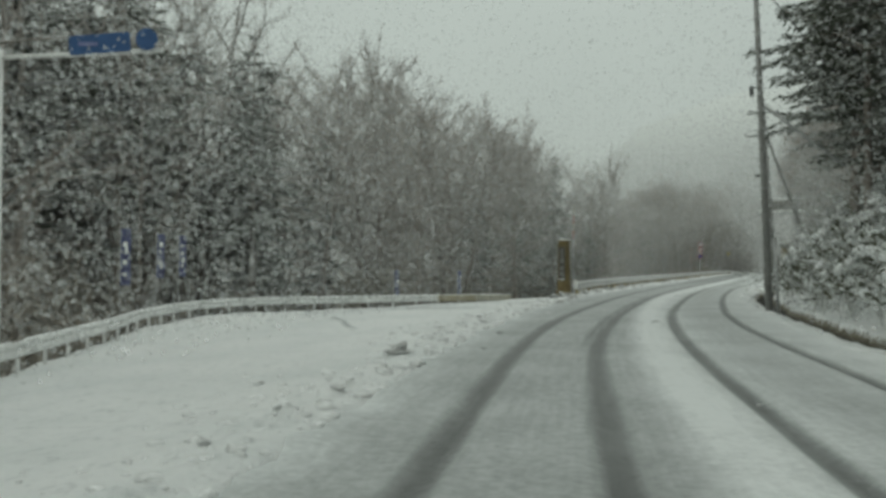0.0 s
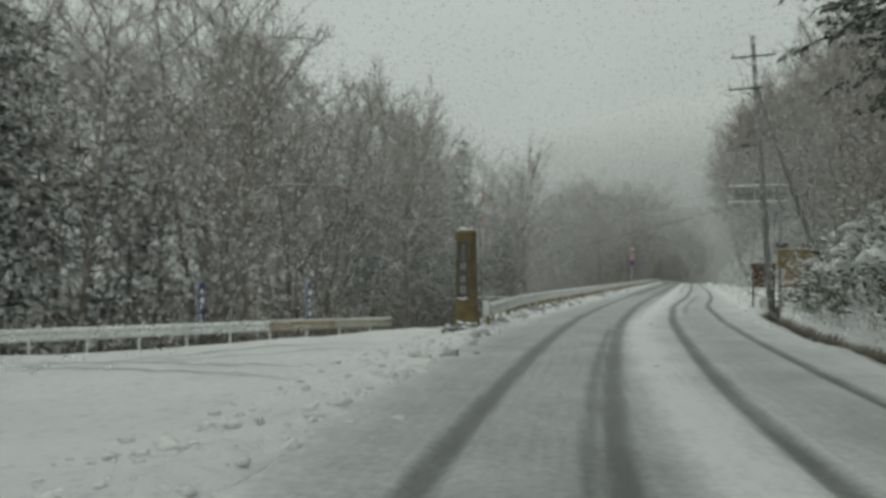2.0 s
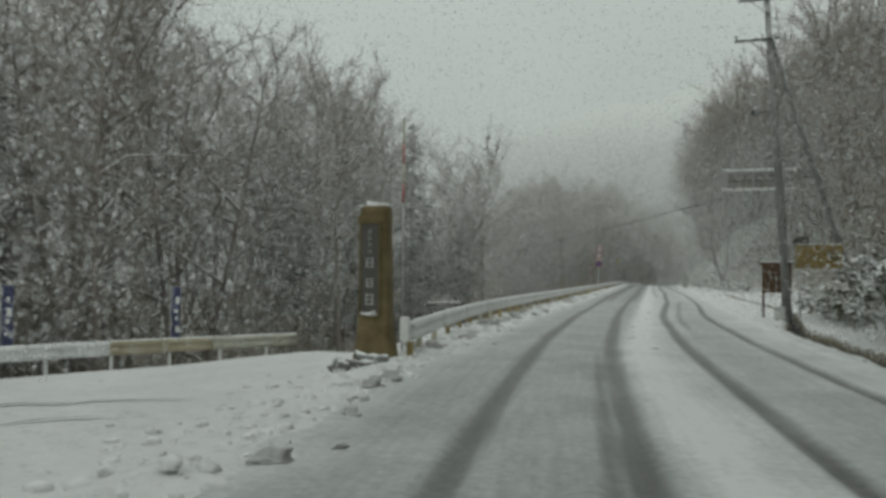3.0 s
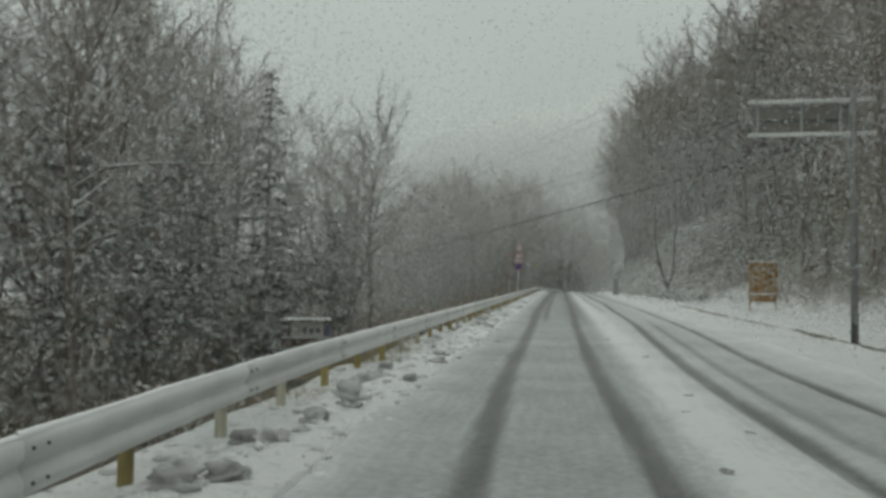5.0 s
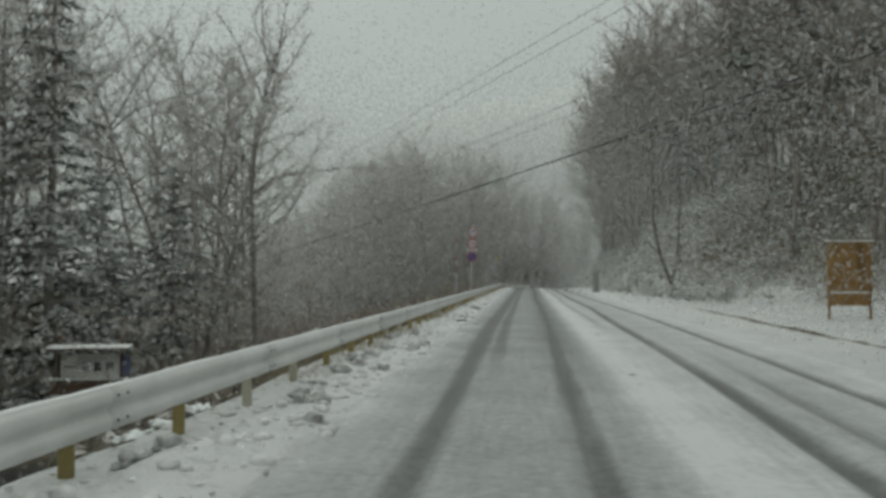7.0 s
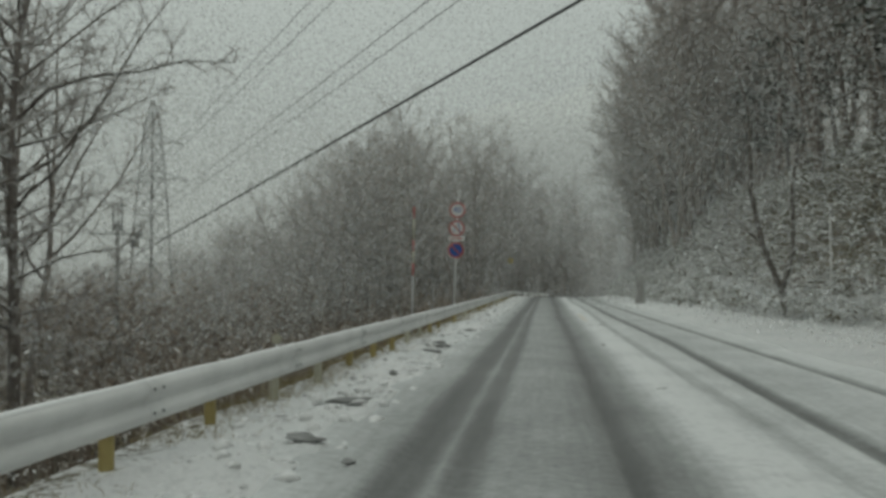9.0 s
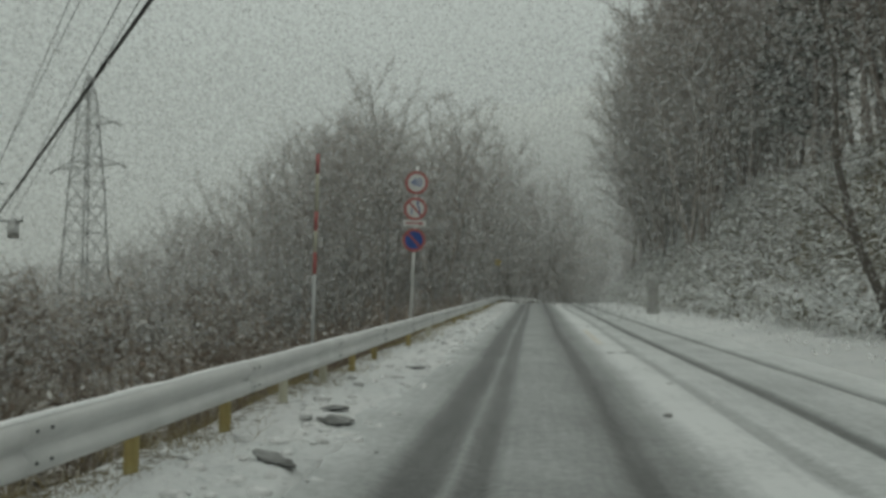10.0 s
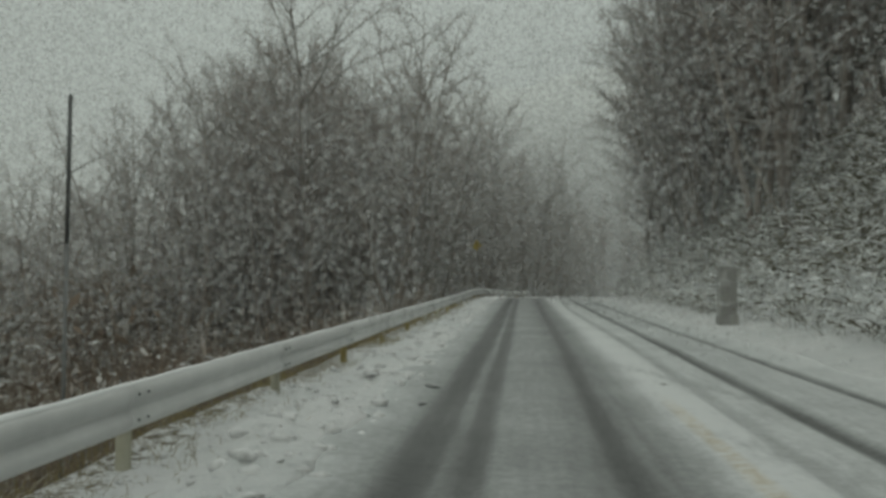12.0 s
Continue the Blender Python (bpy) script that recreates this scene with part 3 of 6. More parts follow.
def sprays(rng, p, way, size, count, droop=0.25, wide=0.16):
    """Flat tapering blades fanned along one branch."""
    n = count
    t = rng.uniform(0.1, 1.0, n)[:, None]
    base = p + way * t
    w = unit(way)
    side = np.cross(w, [0, 0, 1.0])
    side = side / max(np.linalg.norm(side), 1e-5)
    sgn = rng.choice([-1.0, 1.0], n)[:, None]
    ln = size * rng.uniform(0.5, 1.1, n)[:, None] * (1.15 - 0.6 * t)
    out = w * rng.uniform(0.3, 0.9, n)[:, None] + side * sgn * rng.uniform(0.3, 1.0, n)[:, None] + rng.normal(0, 0.22, (n, 3)) + np.array([0, 0, -droop])
    tip = base + out * ln
    nrm = np.cross(out, rng.normal(0, 1, (n, 3)) + np.array([0, 0, 1.2]))
    nrm = nrm / np.maximum(np.linalg.norm(nrm, axis=1, keepdims=True), 1e-5)
    mid = base + out * ln * 0.55
    wd = ln * wide
    co = np.stack([base, mid + nrm * wd, tip, mid - nrm * wd], 1).reshape(-1, 3)
    b = np.arange(n) * 4
    tri = np.concatenate([np.stack([b, b + 1, b + 2], 1), np.stack([b, b + 2, b + 3], 1)])
    return co, tri


def conifer_meshes(seed, height=16.0, width=3.2, clear=0.12, blades=30, whorls=26, ragged=0.3, taper=0.85):
    rng = np.random.default_rng(seed)
    zs = np.linspace(0, height, 12)
    line = np.stack([rng.normal(0, 0.05, 12).cumsum(), rng.normal(0, 0.05, 12).cumsum(), zs], 1)
    line[0, 2] = -0.6
    rad = 0.20 * height / 16 * (1 - 0.93 * zs / height) + 0.012
    chunks = [tubes(line[:-1], line[1:], rad[:-1], rad[1:], 6)]
    needles = []
    for k in range(whorls):
        f = clear + (1 - clear) * (k + rng.random()) / whorls
        at_z = f * height
        c = np.array([np.interp(at_z, zs, line[:, 0]), np.interp(at_z, zs, line[:, 1]), at_z])
        reach = width * (1 - f) ** taper * rng.uniform(1 - ragged, 1 + ragged * 0.4) + 0.25
        for j in range(5):
            az = rng.uniform(0, 2 * math.pi)
            ln = reach * rng.uniform(0.6, 1.1)
            way = np.array([math.cos(az), math.sin(az), rng.uniform(-0.35, 0.12)]) * ln
            chunks.append(tubes([c], [c + way], [0.03], [0.008], 3))
            needles.append(sprays(rng, c, way, 0.24 + 0.12 * ln, int(blades * (0.4 + 0.25 * ln))))
    return raw_mesh("trunk", *joined(chunks), BARK, True), raw_mesh("crown", *joined(needles), NEEDLE)


def tree_thing(name, meshes, label, category, group):
    ob = new(name)
    tagged(ob, label, category, group)
    child("trunk", meshes[0], ob)
    child("crown", meshes[1], ob)
    return ob


BARE = [tree_thing("bare_tree", bare_tree_meshes(*spec), "leafless broadleaf tree with snow-dusted twigs", "tree", "roadside trees")
        for spec in ((11, 17, 0.25, 40, 0.27, (6, 9), 1, 0.19), (12, 16, 0.20, 44, 0.31, (6, 9), 2, 0.21), (13, 18, 0.30, 38, 0.23, (6, 9), 1, 0.17),
                     (14, 15, 0.16, 46, 0.34, (6, 9), 3, 0.23), (15, 17, 0.24, 44, 0.28, (6, 9), 2, 0.20), (16, 14, 0.14, 44, 0.36, (6, 9), 3, 0.20))]
FAR = [tree_thing("bare_tree", bare_tree_meshes(*spec), "slender leafless tree standing far along the road", "tree", "roadside trees")
       for spec in ((21, 17, 0.20, 36, 0.28, (5, 9), 1, 0.19), (22, 16, 0.14, 36, 0.32, (5, 9), 2, 0.21), (23, 15, 0.10, 38, 0.35, (5, 9), 3, 0.22))]
CONE = [tree_thing("conifer_tree", conifer_meshes(s, h, w, c, b, n, rg, tp), "dark evergreen conifer dusted with snow", "tree", "conifers")
        for s, h, w, c, b, n, rg, tp in ((31, 17, 4.5, 0.06, 34, 40, 0.25, 0.8), (32, 19, 4.6, 0.34, 62, 24, 0.75, 0.34), (33, 16, 4.2, 0.24, 62, 24, 0.75, 0.38))]
WOODS = random.Random(5)
PLANTED = set()


def plant(proto, x, y, scale=1.0, turn=None, sink=0.15):
    s, d = station(x, y)
    z = float(ground_z(s, d)) - sink
    turn = WOODS.uniform(0, 360) if turn is None else turn
    m = pose(x, y, z, 0, 0, turn) @ Matrix.Diagonal((scale, scale, scale * WOODS.uniform(0.95, 1.08), 1))
    if proto.name not in PLANTED:
        PLANTED.add(proto.name)
        proto.matrix_basis = m
        return proto
    return copy_thing(proto, m @ Matrix.Diagonal((*proto.scale, 1)).inverted())


def top_line(x):
    """How high over the road the woods on the valley side reach: lower towards the road."""
    return float(np.interp(-x, [7, 10, 14, 20, 26], [8.0, 9.8, 14.0, 17.6, 19.5]))


def plant_to(proto, full, x, y, top, sink=0.15):
    """Plants a tree of the full height given so that its crown ends at the top given."""
    s, d = station(x, y)
    return plant(proto, x, y, max(0.4, (top - float(ground_z(s, d)) + sink) / (full * 1.04)), None, sink)


BARE_TALL = (17, 16, 18, 15, 17, 14)


def scatter(count, x0, x1, y0, y1, gap, ok, seed):
    """Random places in a box, no two nearer than the gap."""
    rng = random.Random(seed)
    got = []
    for _ in range(count * 40):
        if len(got) >= count:
            break
        x, y = rng.uniform(x0, x1), rng.uniform(y0, y1)
        if ok(x, y) and all((x - a) ** 2 + (y - b) ** 2 > gap * gap for a, b in got):
            got.append((x, y))
    return got


def behind_rail1(x, y):
    """How far behind the first rail a place lies, about."""
    xs = np.interp(y, [p[1] for p in RAIL1], [p[0] for p in RAIL1])
    return xs - x


# woods behind the pull-out
for x, y in scatter(38, -44, -5, -46, 16, 2.9, lambda x, y: behind_rail1(x, y) > 3.2 and math.hypot(x + 26, y - 1) > 5 and math.hypot(x + 20.5, y + 5) > 3, 101):
    k = WOODS.randrange(6)
    if y < -12:
        plant(BARE[k], x, y, WOODS.uniform(1.0, 1.3))
    else:
        plant_to(BARE[k], BARE_TALL[k], x, y, top_line(x) * WOODS.uniform(0.88, 1.06))
# tall pines among them
for x, y, k, sc in ((-25.5, 0.5, 2, 1.1), (-28.5, 4.5, 1, 1.02), (-23, -2.5, 2, 0.95), (-20.5, -6.5, 1, 0.9), (-30.5, -1, 1, 1.0), (-24.5, 8, 2, 0.95), (-25, -18, 1, 1.2), (-27, -12, 2, 1.3), (-36, 2, 1, 1.05), (-24, -8, 1, 0.95), (-27, -17, 1, 1.3), (-23.5, -13.5, 2, 1.3), (-30, -8, 2, 1.2), (-26.5, -23, 1, 1.05)):
    plant(CONE[k], x, y, sc)
def from_line(x, y, a, b):
    """Distance of a place from a line in the plan."""
    t = max(0.0, min(1.0, ((x - a[0]) * (b[0] - a[0]) + (y - a[1]) * (b[1] - a[1])) / ((b[0] - a[0]) ** 2 + (b[1] - a[1]) ** 2)))
    return math.hypot(x - a[0] - t * (b[0] - a[0]), y - a[1] - t * (b[1] - a[1]))


def clearing(x, y):
    """The cut strip before the roofed signboard."""
    return from_line(x, y, (-2.0, 8.0), (-12.3, 38.6)) < 1.9


def below_ok(x, y):
    return not clearing(x, y) and from_line(x, y, (-6.0, 15.0), (-15.8, 41.4)) > 2.3 and not (y < 21 and x > -12) and (y < 44 or x < -0.6 * (y - 38.5) - 4)


# woods below the straight
for x, y in scatter(32, -36, -10.0, 8, 62, 2.9, below_ok, 102):
    k = WOODS.randrange(6)
    plant_to(BARE[k], BARE_TALL[k], x, y, top_line(x) * WOODS.uniform(0.85, 1.04))
for x, y, k, sc in ((-15.8, 41.4, 0, 0.99), (-15.5, 32.0, 2, 0.62), (-18.5, 36.0, 2, 0.75), (-16.0, 45.0, 2, 0.6), (-14.5, 25.0, 2, 0.55), (-19.5, 28.0, 2, 0.75), (-12.5, 43.5, 2, 0.55)):
    plant(CONE[k], x, y, sc)
# the grove where the road bends
for x, y in scatter(30, -24, 4, 102, 152, 3.0, lambda x, y: station(x, y)[1] < -6.5 and x > -0.416 * (y - 62) + 3.5, 103):
    plant(BARE[WOODS.randrange(6)], x, y, WOODS.uniform(1.08, 1.4))
# lower trees beyond the open stretch: their tops fall away towards the valley
def beyond_top(x, y):
    return float(np.interp(math.degrees(math.atan2(-x, y - 43.5)), [9, 12.7, 20, 28, 40], [18, 16.5, 10.5, 4.5, 2.5]))


FAR_TALL = (17, 16, 15)
for x, y in scatter(78, -60, -12, 106, 150, 2.3, lambda x, y: x < -12 - max(0, y - 118) * 0.2 and math.hypot(x + 35, y - 108) > 5, 104):
    k = WOODS.randrange(3)
    plant_to(FAR[k], FAR_TALL[k], x, y, beyond_top(x, y) * WOODS.uniform(0.85, 1.1))
for x, y, k, sc in ((-12.4, 53.0, 0, 1.0), (-15.0, 57.0, 3, 0.95)):
    plant(BARE[k], x, y, sc)


# the wooded hillside
def on_hill(x, y):
    s, d = station(x, y)
    if from_line(x, y, (5.0, 66.0), (14.5, 101.0)) < 2.4:
        return False
    return d > bank_start(s) + (2.4 if s < 4 else 1.6 if s < 60 else 4.6)


for x, y in scatter(122, 6, 27, -42, 160, 2.3, on_hill, 105):
    plant(BARE[WOODS.randrange(6)], x, y, WOODS.uniform(0.98, 1.3))
for x, y, k, sc in ((11.3, -17.0, 1, 1.0), (11.6, -11.5, 1, 1.05), (11.3, -6, 1, 0.95), (11.0, 0, 1, 0.95), (10.6, -21.0, 2, 1.0), (9.5, -8.0, 1, 0.85), (9.8, -3.0, 2, 0.9), (9.6, -13.0, 2, 0.8), (10.2, 2.0, 1, 0.8), (12.6, -24.5, 1, 1.1), (12.5, 5, 2, 0.8), (14.5, -14, 2, 1.0), (13.4, -6, 1, 0.9), (13.5, -23, 2, 1.0), (16, -19, 1, 1.1), (17, -27, 2, 1.1), (22, 82, 2, 0.9), (19, 104, 2, 0.85), (15.5, 70, 1, 0.85), (16.5, 79, 2, 0.9), (14.6, 62, 1, 0.8), (17.5, 92, 1, 0.9), (18, 66, 2, 0.95), (19.5, 75, 1, 0.95), (15.5, 99, 2, 0.8), (15, 112, 2, 0.9)):
    plant(CONE[k], x, y, sc)


for x, y in scatter(36, 8, 24, 98, 160, 2.3, lambda x, y: (10.2 if y < 112 else 8.8) < station(x, y)[1] < 16, 107):
    plant(BARE[WOODS.randrange(6)], x, y, WOODS.uniform(1.25, 1.55))


# far woods beyond the bend: many slender trees as one mass
def woods_mesh(places, seed, height, n=90):
    rng = np.random.default_rng(seed)
    trunks, twigs = [], []
    for x, y in places:
        s, d = station(x, y)
        z = float(ground_z(min(s, 390), max(min(d, 60), -60))) - 0.3
        h = height * rng.uniform(0.6, 1.1)
        top = np.array([x + rng.normal(0, 0.6), y, z + h])
        foot = np.array([x, y, z])
        trunks.append(tubes([foot], [top], [0.12], [0.02], 4))
        f = rng.uniform(0.12, 1.0, n)
        a = foot + (top - foot) * f[:, None]
        az = rng.uniform(0, 2 * math.pi, n)
        ln = (0.8 + 3.2 * np.sin(np.pi * np.clip(f, 0, 0.96))) * rng.uniform(0.4, 1.0, n)
        b = a + np.stack([np.cos(az) * ln * 0.8, np.sin(az) * ln * 0.8, ln * rng.uniform(0.1, 0.9, n)], 1)
        twigs.append(tubes(a, b, np.full(n, 0.06), None, 3))
        m = 6 * n
        k = rng.integers(0, n, m)
        c = a[k] + (b[k] - a[k]) * rng.uniform(0.3, 1.0, m)[:, None]
        twigs.append(slivers(rng, c, c + rng.normal(0, 0.75, (m, 3)) + np.array([0, 0, 0.25]), np.full(m, 0.03)))
    return joined(trunks + twigs)


for x, y in scatter(24, -16, 30, 148, 192, 3.0, lambda x, y: not -5.0 < station(x, y)[1] < 6, 106):
    plant(FAR[WOODS.randrange(3)], x, y, WOODS.uniform(1.3, 1.7))
low_places = scatter(110, -62, -20, 72, 132, 2.4, lambda x, y: math.hypot(x + 35, y - 108) > 4, 204)
tagged(new("valley_thicket", raw_mesh("valley_thicket", *woods_mesh(low_places, 10, 5.5, 50), REED)), "low leafless thicket in the valley", "woods", kind="stuff")
floor_places = scatter(120, -58, -17, -42, 46, 2.6, lambda x, y: behind_rail1(x, y) > 6, 205)
tagged(new("valley_brush", raw_mesh("valley_brush", *woods_mesh(floor_places, 11, 4.6, 40), BRUSH)), "dense leafless brush filling the valley side", "woods", kind="stuff")
far_places = scatter(150, -40, 45, 166, 215, 2.5, lambda x, y: not -5 < station(x, y)[1] < 7.5, 201)
tagged(new("far_woods", raw_mesh("far_woods", *woods_mesh(far_places, 7, 20), TWIG)), "distant leafless woods dusted with snow", "woods", kind="stuff")
back_places = scatter(60, -75, -38, -50, 45, 3.6, lambda x, y: behind_rail1(x, y) > 18, 202)
tagged(new("valley_woods", raw_mesh("valley_woods", *woods_mesh(back_places, 8, 14), TWIG)), "deep leafless woods on the valley side", "woods", kind="stuff")
hill_places = scatter(70, 27, 65, -50, 160, 3.6, lambda x, y: on_hill(x - 14, y), 203)
tagged(new("hillside_woods", raw_mesh("hillside_woods", *woods_mesh(hill_places, 9, 13), TWIG)), "leafless woods high on the hillside", "woods", kind="stuff")


# brush: arching stems with blades
def brush_mesh(places, seed, height, stems, blades, blade, mat, arch=0.7, stem_r=0.008, wide=0.16):
    rng = np.random.default_rng(seed)
    chunks = []
    for x, y in places:
        s, d = station(x, y)
        z = float(ground_z(s, d)) - 0.08
        h = height * rng.uniform(0.55, 1.15)
        n = stems
        foot = np.array([x, y, z]) + np.concatenate([rng.normal(0, 0.25, (n, 2)), np.zeros((n, 1))], 1)
        way = np.concatenate([rng.normal(0, arch * 0.45, (n, 2)), np.ones((n, 1))], 1) * h * rng.uniform(0.5, 1.0, (n, 1))
        mid = foot + way * 0.6
        tip = mid + way * 0.45 * np.array([1.9, 1.9, 0.55])
        chunks.append(tubes(foot, mid, np.full(n, stem_r), np.full(n, stem_r * 0.6), 3))
        chunks.append(tubes(mid, tip, np.full(n, stem_r * 0.6), None, 3))
        for k in range(n):
            if blades:
                chunks.append(sprays(rng, mid[k] - way[k] * 0.25, tip[k] - mid[k] + way[k] * 0.25, blade, blades, 0.12, wide))
    return joined(chunks)


def stuff(name, places, seed, height, stems, blades, blade, mat, label, arch=0.7, stem_r=0.008, wide=0.16):
    if places:
        tagged(new(name, raw_mesh(name, *brush_mesh(places, seed, height, stems, blades, blade, mat, arch, stem_r, wide), mat)), label, "brush", kind="stuff")


def off(x, y):
    s, d = station(x, y)
    return d - float(bank_start(s))


stuff("snowy_thicket", scatter(250, 5, 14, -44, 6, 0.55, lambda x, y: 0.0 < off(x, y) < 5.0, 301), 41, 2.3, 12, 11, 0.34, LEAFY, "evergreen thicket bowed under snow on the bank", 0.8)
stuff("roadside_brush", scatter(70, 6.4, 10.6, 3.0, 13.5, 0.5, lambda x, y: station(x, y)[1] > 7.0 + 0.05 * y and math.hypot(x - 6.25, y - 9.0) > 0.8, 308), 48, 1.5, 12, 9, 0.32, LEAFY, "snow-bent brush beside the pole and boards", 0.9)
stuff("bank_brush", scatter(760, 5, 20, 58, 130, 0.5, lambda x, y: -0.35 < off(x, y) < 7.5, 302), 42, 1.2, 9, 8, 0.42, SASA, "dead brush flattened by snow on the bank", 1.3, 0.012, 0.11)
stuff("hill_undergrowth", scatter(360, 9, 24, 4, 70, 0.75, lambda x, y: 0.2 < off(x, y) < 9, 307), 47, 1.7, 11, 4, 0.3, BRUSH, "tangled undergrowth at the foot of the wooded hill", 0.6)
stuff("undergrowth", scatter(640, -36, -4, -44, 16, 0.75, lambda x, y: behind_rail1(x, y) > 1.0, 303), 43, 2.7, 11, 4, 0.34, BRUSH, "tangled dark undergrowth between the trunks", 0.6)
stuff("slope_undergrowth", scatter(420, -24, -4.6, 0, 58, 0.8, lambda x, y: not clearing(x, y) and not (y < 8 and x > -10.5), 304), 44, 1.9, 11, 4, 0.3, BRUSH, "tangled undergrowth on the slope below the road", 0.6)
stuff("russet_brush", scatter(880, -34, -3.9, 44, 114, 0.72, lambda x, y: station(x, y)[1] < -4.9 and (x > -14 or (x * 7.3 + y * 3.1) % 1 < 0.5), 305), 45, 3.4, 12, 3, 0.24, REED, "dry reddish-brown brush behind the guard rail", 0.4)
stuff("verge_weeds", scatter(900, -3.85, -3.02, 6, 104, 0.10, lambda x, y: float(vnoise(np.float64(y * 0.8), np.float64(x), 31)) > (0.60 if y < 30 else 0.36), 306), 46, 0.27, 16, 0, 0.14, STRAW, "dry grass tufts poking through the snow under the rail", 0.9, 0.004)


def pads_mesh(places, seed, low, high, flat, lift):
    """Uneven pads of snow lying on brush."""
    rng = np.random.default_rng(seed)
    bm = bmesh.new()
    bmesh.ops.create_icosphere(bm, subdivisions=2, radius=1)
    bm.verts.index_update()
    ball = np.array([v.co for v in bm.verts])
    tri = np.array([[v.index for v in f.verts] for f in bm.faces])
    bm.free()
    chunks = []
    for x, y in places:
        s, d = station(x, y)
        z = float(ground_z(s, d)) + rng.uniform(*lift)
        size = rng.uniform(low, high) * np.array([rng.uniform(0.9, 2.6), rng.uniform(0.5, 0.9), flat * rng.uniform(0.6, 1.3)])
        a, b, c = rng.uniform(0, 9, 3)
        c = rng.normal(0.5, 0.8)
        k = 1 + 0.30 * np.sin(ball @ rng.normal(0, 2.2, 3) + a) + 0.22 * np.sin(ball @ rng.normal(0, 4.0, 3) + b)
        p = ball * k[:, None] * size
        p[:, 2] -= 0.35 * p[:, 0] ** 2 / max(size[0], 0.05)
        ca, sa = math.cos(c), math.sin(c)
        p = np.stack([p[:, 0] * ca - p[:, 1] * sa, p[:, 0] * sa + p[:, 1] * ca, p[:, 2]], 1)
        chunks.append((p + np.array([x, y, z]), tri))
    return joined(chunks)


def pads(name, places, seed, low, high, flat, lift, label):
    tagged(new(name, raw_mesh(name, *pads_mesh(places, seed, low, high, flat, lift), CAP, True)), label, "snow", kind="stuff")


def laden_branches(places, seed):
    """Thin arching branches bowed towards the road, each under a line of snow."""
    rng = np.random.default_rng(seed)
    wood, load = [], []
    for x, y in places:
        z = float(ground_z(*station(x, y)))
        p = np.array([x, y, z + rng.uniform(0.15, 0.75)])
        way = unit(np.array([rng.normal(-0.55, 0.7), rng.normal(-0.15, 0.8), rng.uniform(0.15, 0.75)]))
        ln = rng.uniform(0.5, 1.5)
        for k in range(5):
            q = p + way * ln / 5
            r = 0.016 * (1 - k / 6)
            wood.append((p, q, r, r * 0.85))
            lift = np.array([0, 0, r + 0.008])
            fat = rng.uniform(0.014, 0.036) * (1 - k / 9)
            load.append((p + lift, q + lift, fat, fat * rng.uniform(0.6, 1.1)))
            p, way = q, unit(way + np.array([rng.normal(0, 0.16), rng.normal(0, 0.16), -0.30]))
    both = []
    for rows in (wood, load):
        both.append(tubes(np.array([r[0] for r in rows]), np.array([r[1] for r in rows]), np.array([r[2] for r in rows]), np.array([r[3] for r in rows]), 4))
    return both


bank_wood, bank_load = laden_branches(scatter(1500, 5, 20, 58, 130, 0.20, lambda x, y: -0.4 < off(x, y) < 7.0, 403), 53)
tagged(new("bank_branches", raw_mesh("bank_branches", *bank_wood, DARKBARK)), "thin bowed branches on the bank", "brush", kind="stuff")
tagged(new("branch_snow", raw_mesh("branch_snow", *bank_load, CAP, True)), "lines of snow lying along the bowed branches", "snow", kind="stuff")
pads("bank_snow", scatter(700, 5, 20, 64, 130, 0.24, lambda x, y: 0.15 < off(x, y) < (6.5 if y > 78 else 3.5), 401), 51, 0.04, 0.15, 0.5, (0.2, 0.9), "snow lying in pads on the bank's dead brush")
pads("thicket_snow", scatter(620, 5, 14, -44, 6, 0.22, lambda x, y: -0.1 < off(x, y) < 5.0, 402), 52, 0.07, 0.24, 0.55, (0.3, 2.2), "heavy snow weighing down the evergreen thicket")


# mountain beyond the valley: a glowing backdrop with haze painted into its colour
def backdrop_material():
    m = bpy.data.materials.new("far_mountain_painted_haze")
    m.use_nodes = True
    nt = m.node_tree
    nt.nodes.remove(nt.nodes["Principled BSDF"])
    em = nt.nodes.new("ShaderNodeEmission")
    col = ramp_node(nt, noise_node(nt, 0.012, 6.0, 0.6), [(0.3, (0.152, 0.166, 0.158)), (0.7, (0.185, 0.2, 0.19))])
    # haze put into the emission: the upper flank pales to the sky's tone
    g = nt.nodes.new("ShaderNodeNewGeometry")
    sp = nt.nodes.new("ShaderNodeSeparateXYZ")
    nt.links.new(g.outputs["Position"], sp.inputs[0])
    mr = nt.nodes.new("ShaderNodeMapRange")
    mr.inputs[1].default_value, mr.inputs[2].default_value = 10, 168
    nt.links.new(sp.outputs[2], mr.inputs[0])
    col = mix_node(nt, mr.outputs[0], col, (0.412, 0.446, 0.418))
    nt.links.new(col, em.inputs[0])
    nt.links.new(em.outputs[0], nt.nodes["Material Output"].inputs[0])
    return m


